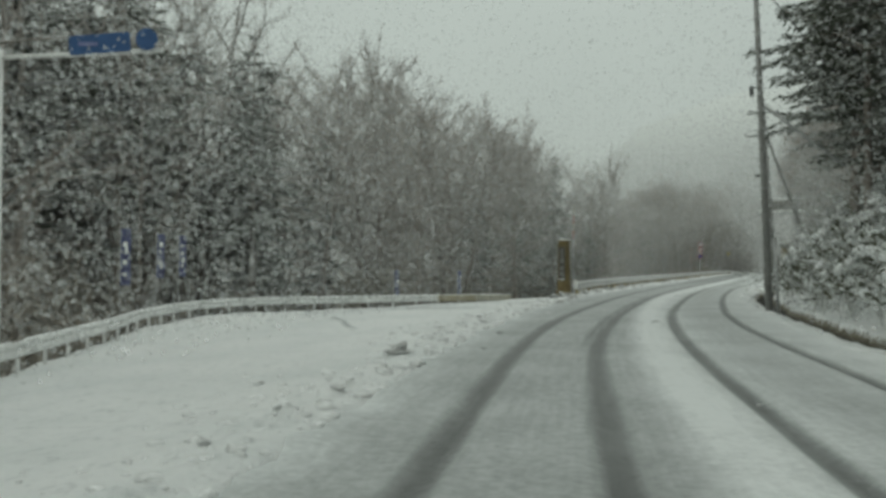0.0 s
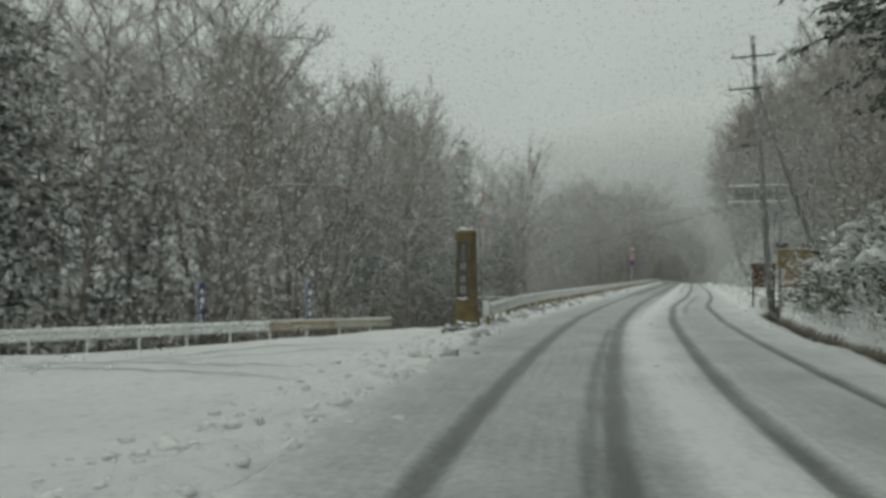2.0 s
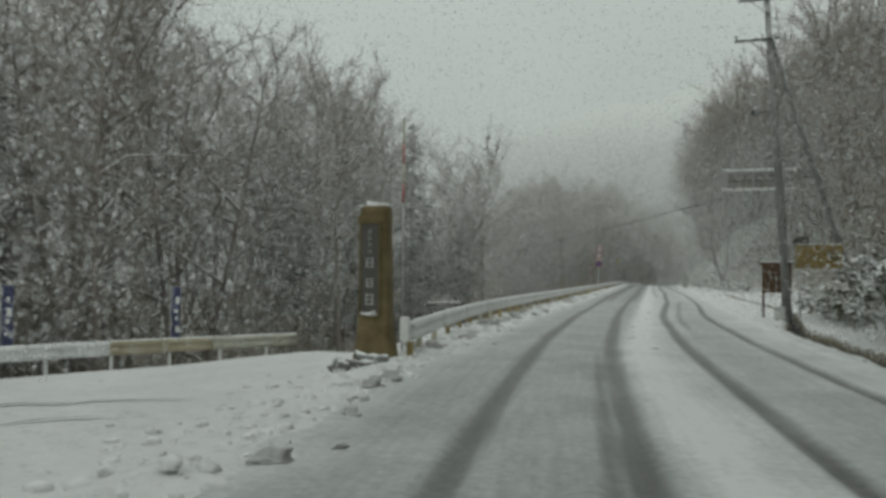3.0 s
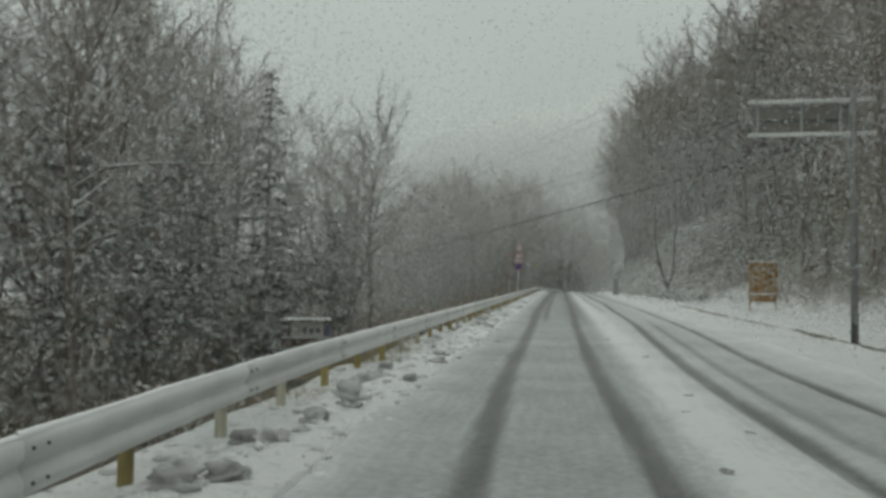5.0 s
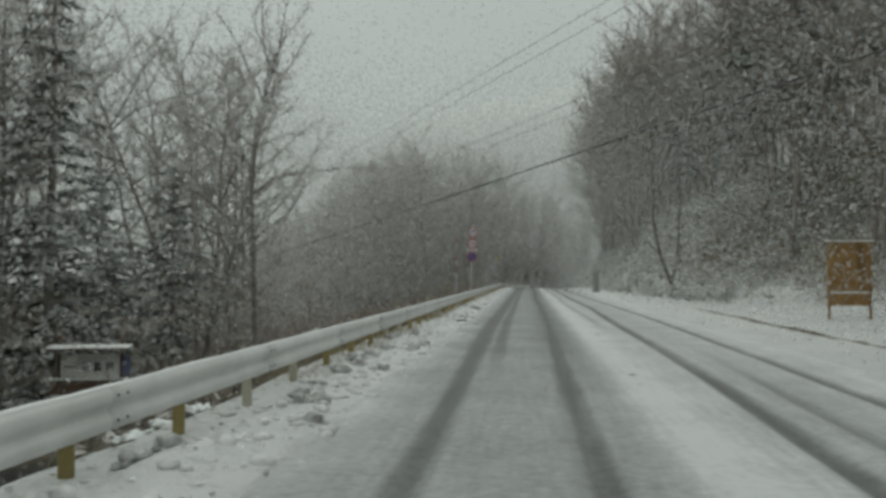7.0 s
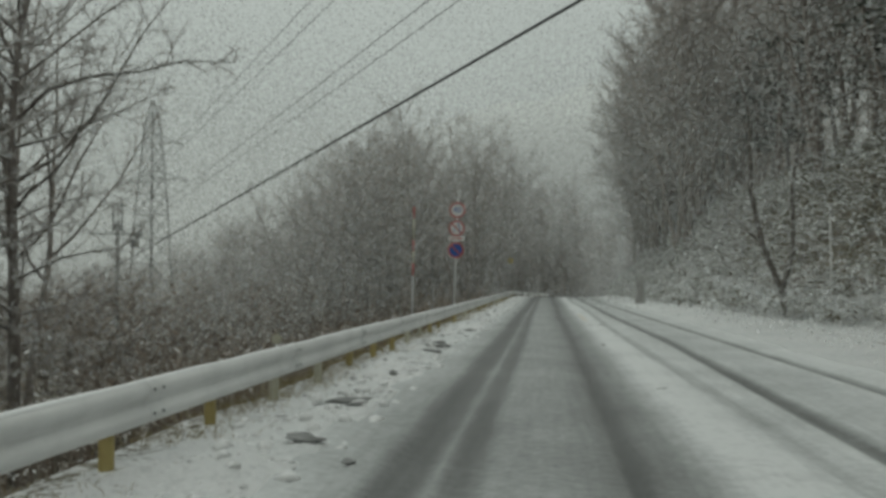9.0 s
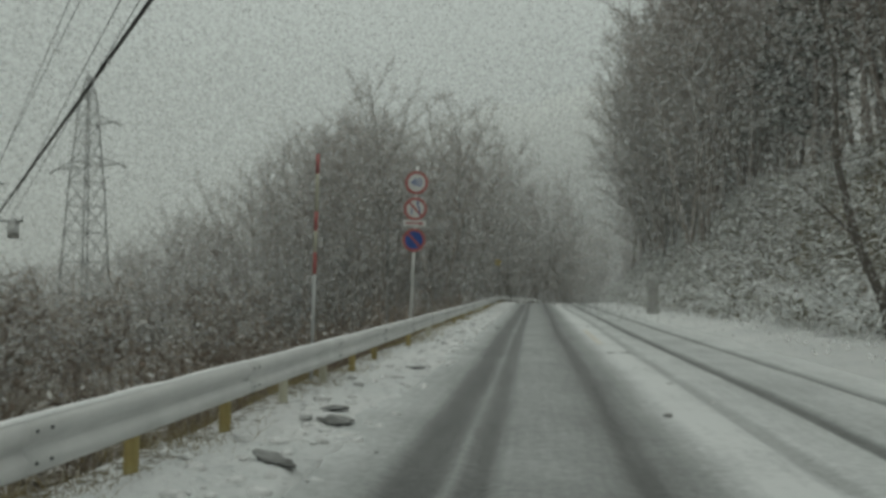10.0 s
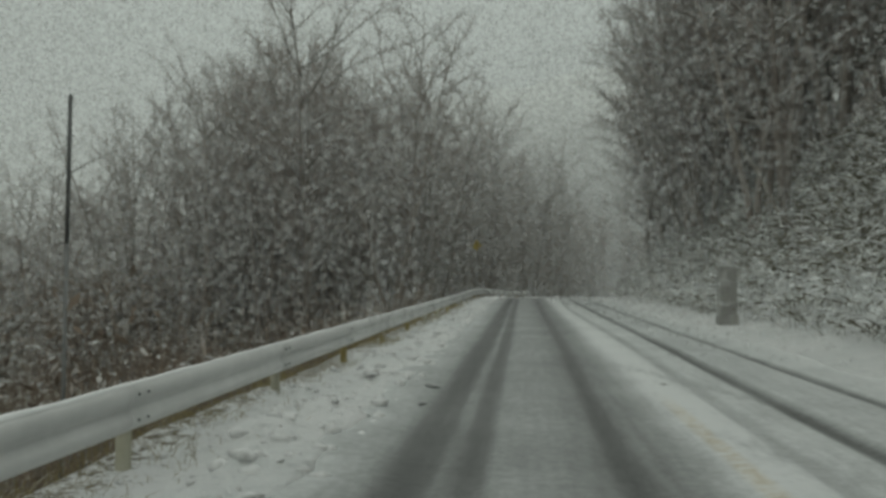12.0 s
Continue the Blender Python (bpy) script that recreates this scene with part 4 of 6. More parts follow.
m_u = np.linspace(-1, 1, 160)
m_v = np.linspace(0, 1, 40)
MU, MV = np.meshgrid(m_u, m_v, indexing="ij")
ridge = np.interp(MU, [-1, -0.42, -0.30, -0.21, -0.158, -0.03, 0.07, 0.3, 1], [-30, -20, 30, 110, 152, 175, 195, 215, 250]) + (vnoise(MU * 22, MU * 0, 20) - 0.5) * 14
m_co = np.stack([MU * 900, 620 + MV * 260 + (vnoise(MU * 9, MV * 4, 21) - 0.5) * 60, -40 + (ridge + 40) * MV ** 0.8], -1).reshape(-1, 3)
m_i = np.arange(160 * 40).reshape(160, 40)
m_q = np.stack([m_i[:-1, :-1], m_i[1:, :-1], m_i[1:, 1:], m_i[:-1, 1:]], -1).reshape(-1, 4)
tagged(new("backdrop", raw_mesh("backdrop", m_co, m_q, backdrop_material(), True)), "far mountain flank with haze painted into its colour", "mountain", kind="structure")


# ---- small builders ----
def box_bm(w, d, h, at_=(0, 0, 0), bevel=0.0):
    """A box with its base centre at the place given, edges eased."""
    bm = bmesh.new()
    bmesh.ops.create_cube(bm, size=1)
    bmesh.ops.scale(bm, vec=(w, d, h), verts=bm.verts)
    bmesh.ops.translate(bm, vec=(at_[0], at_[1], at_[2] + h / 2), verts=bm.verts)
    if bevel:
        bmesh.ops.bevel(bm, geom=list(bm.edges), offset=bevel, segments=2, affect="EDGES")
    return bm


def rod_bm(a, b, r0, r1=None, sides=10, cap=True):
    """A round bar from a to b."""
    a, b = Vector(a), Vector(b)
    r1 = r0 if r1 is None else r1
    bm = bmesh.new()
    bmesh.ops.create_cone(bm, cap_ends=cap, segments=sides, radius1=r0, radius2=r1, depth=(b - a).length)
    q = (b - a).to_track_quat("Z", "Y")
    bmesh.ops.transform(bm, matrix=Matrix.Translation((a + b) / 2) @ q.to_matrix().to_4x4(), verts=bm.verts)
    for f in bm.faces:
        f.smooth = len(f.verts) == 4
    return bm


def merge(*bms):
    out = bmesh.new()
    for bm in bms:
        me = bpy.data.meshes.new("tmp")
        bm.to_mesh(me)
        bm.free()
        out.from_mesh(me)
        bpy.data.meshes.remove(me)
    return out


def disc_bm(r, thick, y=0.0, z=0.0, inner=0.0, sides=32, x=0.0):
    """A disc or ring that faces -y."""
    bm = bmesh.new()
    rings = []
    for rad in ((r, inner) if inner else (r,)):
        rings.append([bm.verts.new((x + rad * math.cos(2 * math.pi * k / sides), y, z + rad * math.sin(2 * math.pi * k / sides))) for k in range(sides)])
    if inner:
        for k in range(sides):
            j = (k + 1) % sides
            bm.faces.new((rings[0][k], rings[0][j], rings[1][j], rings[1][k]))
    else:
        bm.faces.new(rings[0])
    ext = bmesh.ops.extrude_face_region(bm, geom=list(bm.faces))
    bmesh.ops.translate(bm, vec=(0, thick, 0), verts=[v for v in ext["geom"] if isinstance(v, bmesh.types.BMVert)])
    bmesh.ops.recalc_face_normals(bm, faces=bm.faces)
    return bm


def lump_bm(size, seed, flat=0.6, detail=2):
    """An uneven clod or stone that sits on the ground."""
    bm = bmesh.new()
    bmesh.ops.create_icosphere(bm, subdivisions=detail, radius=1)
    for v in bm.verts:
        k = 0.80 + 0.65 * noise.noise(v.co * 1.6 + Vector((seed * 7.1, seed, 0))) + 0.32 * noise.noise(v.co * 3.3 + Vector((0, seed * 3.3, 1)))
        v.co = Vector((v.co.x * size[0], v.co.y * size[1], v.co.z * size[2] * flat + size[2] * 0.3)) * k
    for f in bm.faces:
        f.smooth = True
    return bm


def ground_at(x, y):
    s, d = station(x, y)
    return float(ground_z(s, d))


# ---- guard rails ----
PROFILE = [(0.0, 0.35), (0.018, 0.345), (0.052, 0.310), (0.060, 0.272), (0.055, 0.228), (0.024, 0.195), (0.018, 0.175), (0.024, 0.150), (0.052, 0.112), (0.060, 0.078), (0.052, 0.045), (0.018, 0.005), (0.0, 0.0)]


def smooth_line(points, step):
    """Evenly spaced places along a rounded line through the points."""
    p = np.array(points, float)
    seg = np.concatenate([[0], np.cumsum(np.linalg.norm(np.diff(p[:, :2], axis=0), axis=1))])
    t = np.arange(0, seg[-1], 0.25)
    q = np.stack([np.interp(t, seg, p[:, k]) for k in range(p.shape[1])], 1)
    for _ in range(24):
        q[1:-1] = 0.25 * q[:-2] + 0.5 * q[1:-1] + 0.25 * q[2:]
    run = np.concatenate([[0], np.cumsum(np.linalg.norm(np.diff(q[:, :2], axis=0), axis=1))])
    u = np.arange(0, run[-1] + 1e-6, step)
    return np.stack([np.interp(u, run, q[:, k]) for k in range(q.shape[1])], 1)


def beam_bm(line, facing):
    """A W-shaped steel panel along a short line of (x, y, top height); facing: +1 when its bulge looks to the right of the way."""
    bm = bmesh.new()
    rows = []
    shape = [(o, z - 0.35) for o, z in PROFILE] + [(o - 0.008, z - 0.35) for o, z in reversed(PROFILE)]
    n = len(line)
    for i in range(n):
        a, b = line[max(i - 1, 0)], line[min(i + 1, n - 1)]
        w = Vector((b[0] - a[0], b[1] - a[1], 0)).normalized()
        side = Vector((w.y, -w.x, 0)) * facing
        rows.append([bm.verts.new(Vector((line[i][0], line[i][1], line[i][2] + z)) + side * o) for o, z in shape])
    m = len(shape)
    for i in range(n - 1):
        for k in range(m):
            f = bm.faces.new((rows[i][k], rows[i][(k + 1) % m], rows[i + 1][(k + 1) % m], rows[i + 1][k]))
            f.smooth = True
    bm.faces.new(rows[0])
    bm.faces.new(list(reversed(rows[-1])))
    bmesh.ops.recalc_face_normals(bm, faces=bm.faces)
    return bm


def cap_bm(line, facing, seed):
    """A thin uneven ridge of snow on the beam's upper edge."""
    bm = bmesh.new()
    rows = []
    n = len(line)
    for i in range(n):
        a, b = line[max(i - 1, 0)], line[min(i + 1, n - 1)]
        w = Vector((b[0] - a[0], b[1] - a[1], 0)).normalized()
        side = Vector((w.y, -w.x, 0)) * facing
        h = 0.007 + 0.016 * max(0, noise.noise(Vector((line[i][0] * 1.7, line[i][1] * 1.7, seed))) + 0.35)
        c = Vector(line[i])
        rows.append([bm.verts.new(c + side * o + Vector((0, 0, z))) for o, z in ((-0.012, 0.0), (0.0, h), (0.018, h * 0.7), (0.03, -0.012))])
    for i in range(n - 1):
        for k in range(3):
            f = bm.faces.new((rows[i][k], rows[i][k + 1], rows[i + 1][k + 1], rows[i + 1][k]))
            f.smooth = True
    return bm


def post_mesh(mat, radius=0.057):
    bm = rod_bm((0, 0, -0.5), (0, 0, 0.56), radius, sides=12)
    me = bpy.data.meshes.new("post")
    bm.to_mesh(me)
    bm.free()
    me.materials.append(mat)
    return me


def bolt_mesh():
    bm = rod_bm((0, 0, 0), (0.018, 0, 0), 0.014, 0.009, 6)
    me = bpy.data.meshes.new("bolt")
    bm.to_mesh(me)
    bm.free()
    me.materials.append(DARKSTEEL)
    return me


BOLT = bolt_mesh()
POST_OCHRE, POST_PALE, POST_WHITE = post_mesh(OCHRE), post_mesh(PALE), post_mesh(WHITEPAINT, 0.045)


def guard_rail(points, panel, posts, label, beam_mat, post_pick, lift=0.64, level=None, base=None):
    """A rail along (x, y) points; posts: distances along it at which a post stands."""
    fine = smooth_line([(x, y, 0) for x, y in points], 0.5)
    per = int(panel / 0.5)
    if base is None:
        fine[:, 2] = [level + float(road_z(station(x, y)[0])) for x, y, _ in fine]
    else:
        fine = fine[(len(fine) - 1) % per:]
        fine[:, 2] = base(fine[:, 1])
    for _ in range(10):
        fine[1:-1, 2] = 0.25 * fine[:-2, 2] + 0.5 * fine[1:-1, 2] + 0.25 * fine[2:, 2]
    x0, y0 = fine[0][:2]
    rail = thing("guard_rail", x0, y0, 0, label, "guard rail")
    rel = fine - np.array([x0, y0, 0])
    rel[:, 2] += lift
    for i in range(0, len(rel) - 1, per):
        seg = rel[i:i + per + 1]
        if len(seg) < 2:
            break
        beam = part("beam", beam_bm(seg, 1), beam_mat(i // per, len(rel) // per), rail)
        part("snow_ridge", cap_bm(seg, 1, i * 0.37), CAP, beam, "thin ridge of fresh snow")
        a, b = seg[0], seg[1]
        w = math.degrees(math.atan2(b[1] - a[1], b[0] - a[0]))
        for u, z in ((0.08, -0.08), (0.08, -0.27), (0.24, -0.08), (0.24, -0.27)):
            k = u / 0.5
            p = a + (b - a) * k
            child("bolt", BOLT, beam, "", pose(p[0], p[1], p[2] + z, 0, 0, w - 90) @ Matrix.Translation((0.055, 0, 0)))
    for k, u in enumerate(posts):
        i = u / 0.5
        if i >= len(rel) - 1:
            break
        p = rel[int(i)] + (rel[int(i) + 1] - rel[int(i)]) * (i - int(i))
        q = rel[min(int(i) + 1, len(rel) - 1)] - rel[int(i)]
        back = Vector((-q[1], q[0], 0)).normalized() * 0.062
        child("post", post_pick(k), rail, "", pose(p[0] + back.x, p[1] + back.y, p[2] - lift + WOODS.uniform(-0.02, 0.0), WOODS.uniform(-1.5, 1.5), WOODS.uniform(-1.5, 1.5), 0))
    return rail, rel


RAIL2 = [(-2.05, -7.7), (-2.55, -3.0), (-2.95, 2.0), (-3.12, 6.0), (-3.15, 12.0), (-3.15, 60.0), (-3.15, 112.0), *[tuple(float(v) for v in plan(s, -3.2)) for s in (118, 126, 134, 142, 150)]]
posts2 = [0.6, 1.6] + [3.55 + 2.0 * k for k in range(33)] + [72.1 + 4.0 * k for k in range(22)]
rail_b, _ = guard_rail(RAIL2, 4.0, posts2, "white corrugated steel guard rail along the drop", lambda i, n: ZINC,
                                 lambda k: POST_OCHRE if (k * 7) % 5 in (0, 1, 3) else POST_PALE, 0.62, 0.03)
part("end_plate", merge(box_bm(0.16, 0.10, 0.42, (-0.02, -0.1, 0.33), 0.02)), WHITEPAINT, rail_b, "rounded white end piece")
guard_rail(RAIL1, 3.0, [0.5 + 1.6 * k for k in range(34)], "pale guard rail round the snowy pull-out",
                                 lambda i, n: TAN if i == n - 2 else (CREAM if i == n - 1 else ZINC), lambda k: POST_WHITE, 0.73, None, crest_z)

# ---- the brown name pillar beside the rail ----
pillar = thing("name_pillar", -2.72, -7.35, 0.0, "tall brown wooden pillar with a name panel and snow on top", "pillar", turn=8)
bm = bmesh.new()
levels = [(-0.2, 0.42, 0.36), (0.05, 0.37, 0.33), (0.35, 0.315, 0.30), (0.72, 0.295, 0.285), (0.74, 0.29, 0.28), (1.6, 0.265, 0.265), (2.25, 0.25, 0.255), (2.50, 0.26, 0.26), (2.58, 0.245, 0.25), (2.61, 0.22, 0.2)]
rings = []
for z, a, b in levels:
    ring = []
    for k in range(28):
        t = 2 * math.pi * k / 28
        c, s = math.cos(t), math.sin(t)
        e = 0.55
        r = 1 + 0.035 * noise.noise(Vector((c * 2, s * 2, z * 1.4)))
        ring.append(bm.verts.new((a * r * math.copysign(abs(c) ** e, c), b * r * math.copysign(abs(s) ** e, s), z)))
    rings.append(ring)
for i in range(len(rings) - 1):
    for k in range(28):
        bm.faces.new((rings[i][k], rings[i][(k + 1) % 28], rings[i + 1][(k + 1) % 28], rings[i + 1][k])).smooth = True
bm.faces.new(rings[-1])
part("shaft", bm, OLDWOOD, pillar)
panel = part("name_panel", box_bm(0.30, 0.05, 1.50, (-0.06, -0.285, 0.78), 0.006), DARKPANEL, pillar, "recessed dark name panel")
frame_parts = [box_bm(0.03, 0.07, 1.56, (-0.06 + sx * 0.165, -0.29, 0.75), 0.006) for sx in (-1, 1)]
part("panel_frame", merge(*frame_parts), OLDWOOD, panel)
for k, (z, h, w) in enumerate(((2.12, 0.07, 0.07), (2.01, 0.07, 0.07), (1.90, 0.07, 0.07), (1.79, 0.07, 0.07), (1.55, 0.17, 0.16), (1.22, 0.15, 0.15), (0.92, 0.19, 0.17))):
    cell = [box_bm(w * 0.9, 0.012, h * 0.16, (-0.06, -0.318, z + h * q), 0.002) for q in (0.0, 0.4, 0.8)]
    cell += [box_bm(w * 0.16, 0.012, h, (-0.06 + w * q, -0.3185, z), 0.002) for q in (-0.3, 0.3)]
    part("letter", merge(*cell), WORNWHITE, panel, "worn white lettering" if k == 0 else "")
part("panel_header", box_bm(0.46, 0.10, 0.20, (-0.05, -0.265, 2.26), 0.04), OLDWOOD, pillar)
snow_top = lump_bm((0.30, 0.27, 0.10), 3.0, 0.7)
bmesh.ops.translate(snow_top, vec=(0, 0, 2.58), verts=snow_top.verts)
part("snow_cap", snow_top, CAP, pillar, "rounded cap of fresh snow")
ledge = lump_bm((0.17, 0.08, 0.06), 5.0, 0.7)
bmesh.ops.translate(ledge, vec=(-0.06, -0.31, 0.76), verts=ledge.verts)
part("snow_ledge", ledge, CAP, pillar)
for x, y, sx, sy, sz, sd in ((-2.78, -8.92, 0.16, 0.15, 0.20, 1.0), (-2.40, -8.70, 0.34, 0.15, 0.16, 2.0)):
    rock = thing("rock", x, y, ground_at(x, y) - 0.02, "dark rounded rock half buried in snow by the pillar", "rock", "rocks")
    part("stone", lump_bm((sx, sy, sz), sd, 0.8, 3), STONE, rock)

for x, y, sx, sy, sz, sd in ((-3.80, 22.1, 0.22, 0.2, 0.15, 6.0), (-3.78, 22.95, 0.28, 0.2, 0.14, 7.0), (-3.72, 23.6, 0.2, 0.18, 0.15, 8.0)):
    rock = thing("rock", x, y, ground_at(x, y) - 0.02, "dark wet rock under the guard rail", "rock", "rocks")
    part("stone", lump_bm((sx, sy, sz), sd, 0.8, 3), STONE, rock)

# ---- snow poles ----
def snow_pole(x, y, height, bands, label, lean=0.0, r=0.026):
    z = ground_at(x, y)
    ob = thing("snow_pole", x, y, z, label, "snow pole", "snow poles")
    ob.matrix_basis = pose(x, y, z, 0, lean, 0)
    lo = -0.4
    for k, (hi, mat) in enumerate(bands):
        part("band" if k else "pole", rod_bm((0, 0, lo), (0, 0, hi), r, sides=12), mat, ob, {"red_enamel": "faded red band"}.get(mat.name, ""))
        lo = hi
    part("top_cap", rod_bm((0, 0, lo), (0, 0, lo + 0.02), r + 0.002, r * 0.6, 12), DARKSTEEL, ob)
    return ob


BAND_FOOT = ground_at(-3.44, 56.0)
snow_pole(-3.44, 56.0, 3.4, [(1.61 - BAND_FOOT, STEEL), (1.93 - BAND_FOOT, REDPAINT), (2.25 - BAND_FOOT, PALE), (2.54 - BAND_FOOT, REDPAINT), (3.1 - BAND_FOOT, PALE), (3.4 - BAND_FOOT, REDPAINT)], "red and white banded snow pole behind the rail", 1.2)
snow_pole(-2.38, -6.9, 4.2, [(2.6, STEEL), (2.95, REDPAINT), (3.3, PALE), (3.65, REDPAINT), (4.1, PALE)], "tall banded snow pole beside the rail's end", 0.0, 0.018)
POLE_FOOT = ground_at(-4.76, 70.3)
snow_pole(-4.76, 70.3, 3.3, [(1.75 - POLE_FOOT, PYLONSTEEL), (3.22 - POLE_FOOT, DARKSTEEL)], "dark weathered snow pole behind the rail", 0.0, 0.021)
snow_pole(9.3, 63.3, 3.6, [(3.7, WHITEPAINT)], "thin white snow pole at the foot of the bank")

# ---- traffic sign with three discs ----
def text_mesh(body, size, thick, mat):
    cu = bpy.data.curves.new("text", "FONT")
    cu.body, cu.size, cu.extrude, cu.align_x, cu.align_y = body, size, thick, "CENTER", "CENTER"
    ob = new("text", cu)
    me = bpy.data.meshes.new_from_object(ob.evaluated_get(bpy.context.evaluated_depsgraph_get()))
    bpy.data.objects.remove(ob)
    me.materials.clear()
    me.materials.append(mat)
    return me


sz0 = ground_at(-3.5, 65.4)
sign = thing("traffic_sign", -3.38, 65.6, sz0, "leaning white pole with three round traffic signs", "traffic sign")
sign.matrix_basis = pose(-3.38, 65.6, sz0, 0, 2.4, 0)
SH = -sz0 - 0.07
part("pole", rod_bm((0, 0.06, -0.5), (0, 0.06, 4.62 + SH), 0.038, sides=14), WHITEPAINT, sign, "white steel pole")


def disc_sign(z, face_mat, name):
    d = part(name, disc_bm(0.30, 0.012, 0.0, z), face_mat, sign)
    part("rim", disc_bm(0.30, 0.006, -0.0075, z, 0.232), REDPAINT, d, "red rim")
    part("back_plate", box_bm(0.36, 0.03, 0.05, (0, 0.028, z - 0.025), 0.004), STEEL, d)
    return d


d1 = disc_sign(4.19 + SH, WHITEPAINT, "speed_limit_disc")
child("number", text_mesh("40", 0.29, 0.004, BLUEPAINT), d1, "blue figures 40", pose(0, -0.009, 4.19 + SH, 90, 0, 0))
d2 = disc_sign(3.51 + SH, WHITEPAINT, "no_overtaking_disc")
arrow = [rod_bm((0.10, -0.006, 3.36 + SH), (0.12, -0.006, 3.52 + SH), 0.016), rod_bm((0.12, -0.006, 3.50 + SH), (0.055, -0.006, 3.60 + SH), 0.016), rod_bm((0.055, -0.006, 3.59 + SH), (0.06, -0.006, 3.68 + SH), 0.016),
         rod_bm((0.06, -0.006, 3.66 + SH), (0.06, -0.006, 3.73 + SH), 0.045, 0.002), rod_bm((-0.09, -0.006, 3.38 + SH), (-0.09, -0.006, 3.50 + SH), 0.014), rod_bm((-0.09, -0.006, 3.49 + SH), (-0.09, -0.006, 3.51 + SH), 0.036, 0.002)]
part("arrows", merge(*arrow), BLUEPAINT, d2, "blue arrows")
bar = box_bm(0.05, 0.006, 0.50, (0, 0, -0.25))
bmesh.ops.transform(bar, matrix=Matrix.Translation((0, -0.011, 3.51 + SH)) @ Matrix.Rotation(radians(-45), 4, "Y"), verts=bar.verts)
part("slash", bar, REDPAINT, d2)
plate = part("plate", box_bm(0.60, 0.012, 0.17, (0, 0, 3.05 + SH), 0.004), WHITEPAINT, sign, "small white plate with a red arrow")
part("arrow", merge(box_bm(0.36, 0.006, 0.035, (-0.05, -0.0095, 3.12 + SH)), rod_bm((0.12, -0.009, 3.1375 + SH), (0.25, -0.009, 3.1375 + SH), 0.045, 0.004, 4)), REDPAINT, plate, "red arrow")
d3 = disc_sign(2.70 + SH, BLUEPAINT, "no_parking_disc")
bar = box_bm(0.055, 0.006, 0.50, (0, 0, -0.25))
bmesh.ops.transform(bar, matrix=Matrix.Translation((0, -0.011, 2.70 + SH)) @ Matrix.Rotation(radians(-45), 4, "Y"), verts=bar.verts)
part("slash", bar, REDPAINT, d3)

# ---- utility poles ----
STEP_BOLT = bpy.data.meshes.new("step_bolt")
sb = rod_bm((0, 0, -0.13), (0, 0, 0.13), 0.009, sides=6)
sb.to_mesh(STEP_BOLT)
sb.free()
STEP_BOLT.materials.append(DARKSTEEL)


def insulator(x, y, z, parent):
    part("insulator", merge(rod_bm((x, y, z), (x, y, z + 0.10), 0.018, sides=8), rod_bm((x, y, z + 0.05), (x, y, z + 0.09), 0.05, 0.03, 8), rod_bm((x, y, z + 0.10), (x, y, z + 0.17), 0.04, 0.03, 8)), STEEL, parent)


def utility_pole(x, y, height, arms, label, brace=None, gear=None, turn=0.0, radius=0.15, lean=0.0):
    z = ground_at(x, y)
    ob = thing("utility_pole", x, y, z, label, "utility pole", "utility poles", turn)
    ob.matrix_basis = pose(x, y, z, 0, lean, turn)
    part("pole", rod_bm((0, 0, -0.6), (0, 0, height), radius, radius * 0.6, 16), CONCRETE, ob)
    for k in range(int((height - 3.5) / 0.45)):
        child("step_bolt", STEP_BOLT, ob, "", pose(0.13 if k % 2 else -0.13, 0, 2.2 + 0.45 * k, 0, 90, 0))
    for zz, left, right, n in arms:
        arm = part("crossarm", merge(box_bm(right + left, 0.075, 0.075, ((right - left) / 2, -0.13, zz), 0.006), rod_bm((-left * 0.6, -0.13, zz), (0, -0.1, zz - 0.45), 0.014, sides=6)), DARKSTEEL, ob)
        for k in range(n):
            insulator(-left + 0.06 + (left + right - 0.12) * k / max(n - 1, 1), -0.13, zz + 0.07, arm)
    if brace:
        part("brace_pole", rod_bm((0.05, 0.12, brace[0]), (brace[1], brace[2], -0.5), 0.09, 0.12, 12), CONCRETE, ob, "leaning prop pole")
    if gear:
        gz, side = gear
        can = part("transformer", merge(rod_bm((side, 0, gz), (side, 0, gz + 0.62), 0.22, sides=16), rod_bm((side, 0, gz + 0.62), (side, 0, gz + 0.68), 0.235, sides=16)), STEEL, ob, "grey pole-mounted transformer")
        for q in (-0.09, 0.09):
            insulator(side + q, 0, gz + 0.67, can)
    return ob


p_near = utility_pole(6.42, -17.2, 12.4, [(11.3, 0.9, 0.35, 2), (10.7, 0.9, 0.35, 2)], "tall concrete utility pole with snow along one side", None, None, 12, 0.12, -2.3)
part("cable_bracket", rod_bm((0, 0, 6.35), (-0.38, 0, 6.45), 0.02, sides=6), DARKSTEEL, p_near)
part("junction_box", merge(rod_bm((0, 0, 7.2), (-0.32, 0, 7.2), 0.02, sides=6), box_bm(0.12, 0.16, 0.34, (-0.26, 0, 6.9), 0.02)), DARKSTEEL, p_near)
part("conduit", rod_bm((0.24, -0.12, -0.4), (0.24, -0.12, 2.3), 0.05, sides=10), STEEL, p_near, "grey conduit beside the pole")
part("stay_beam", rod_bm((0.1, 0, 6.6), (2.6, 0.6, 4.6), 0.055, 0.05, 10), STEEL, p_near, "sloping steel stay arm")
part("stay_wire", rod_bm((0.1, 0, 10.6), (2.9, -0.4, 6.4), 0.02, sides=6), WIRE, p_near)
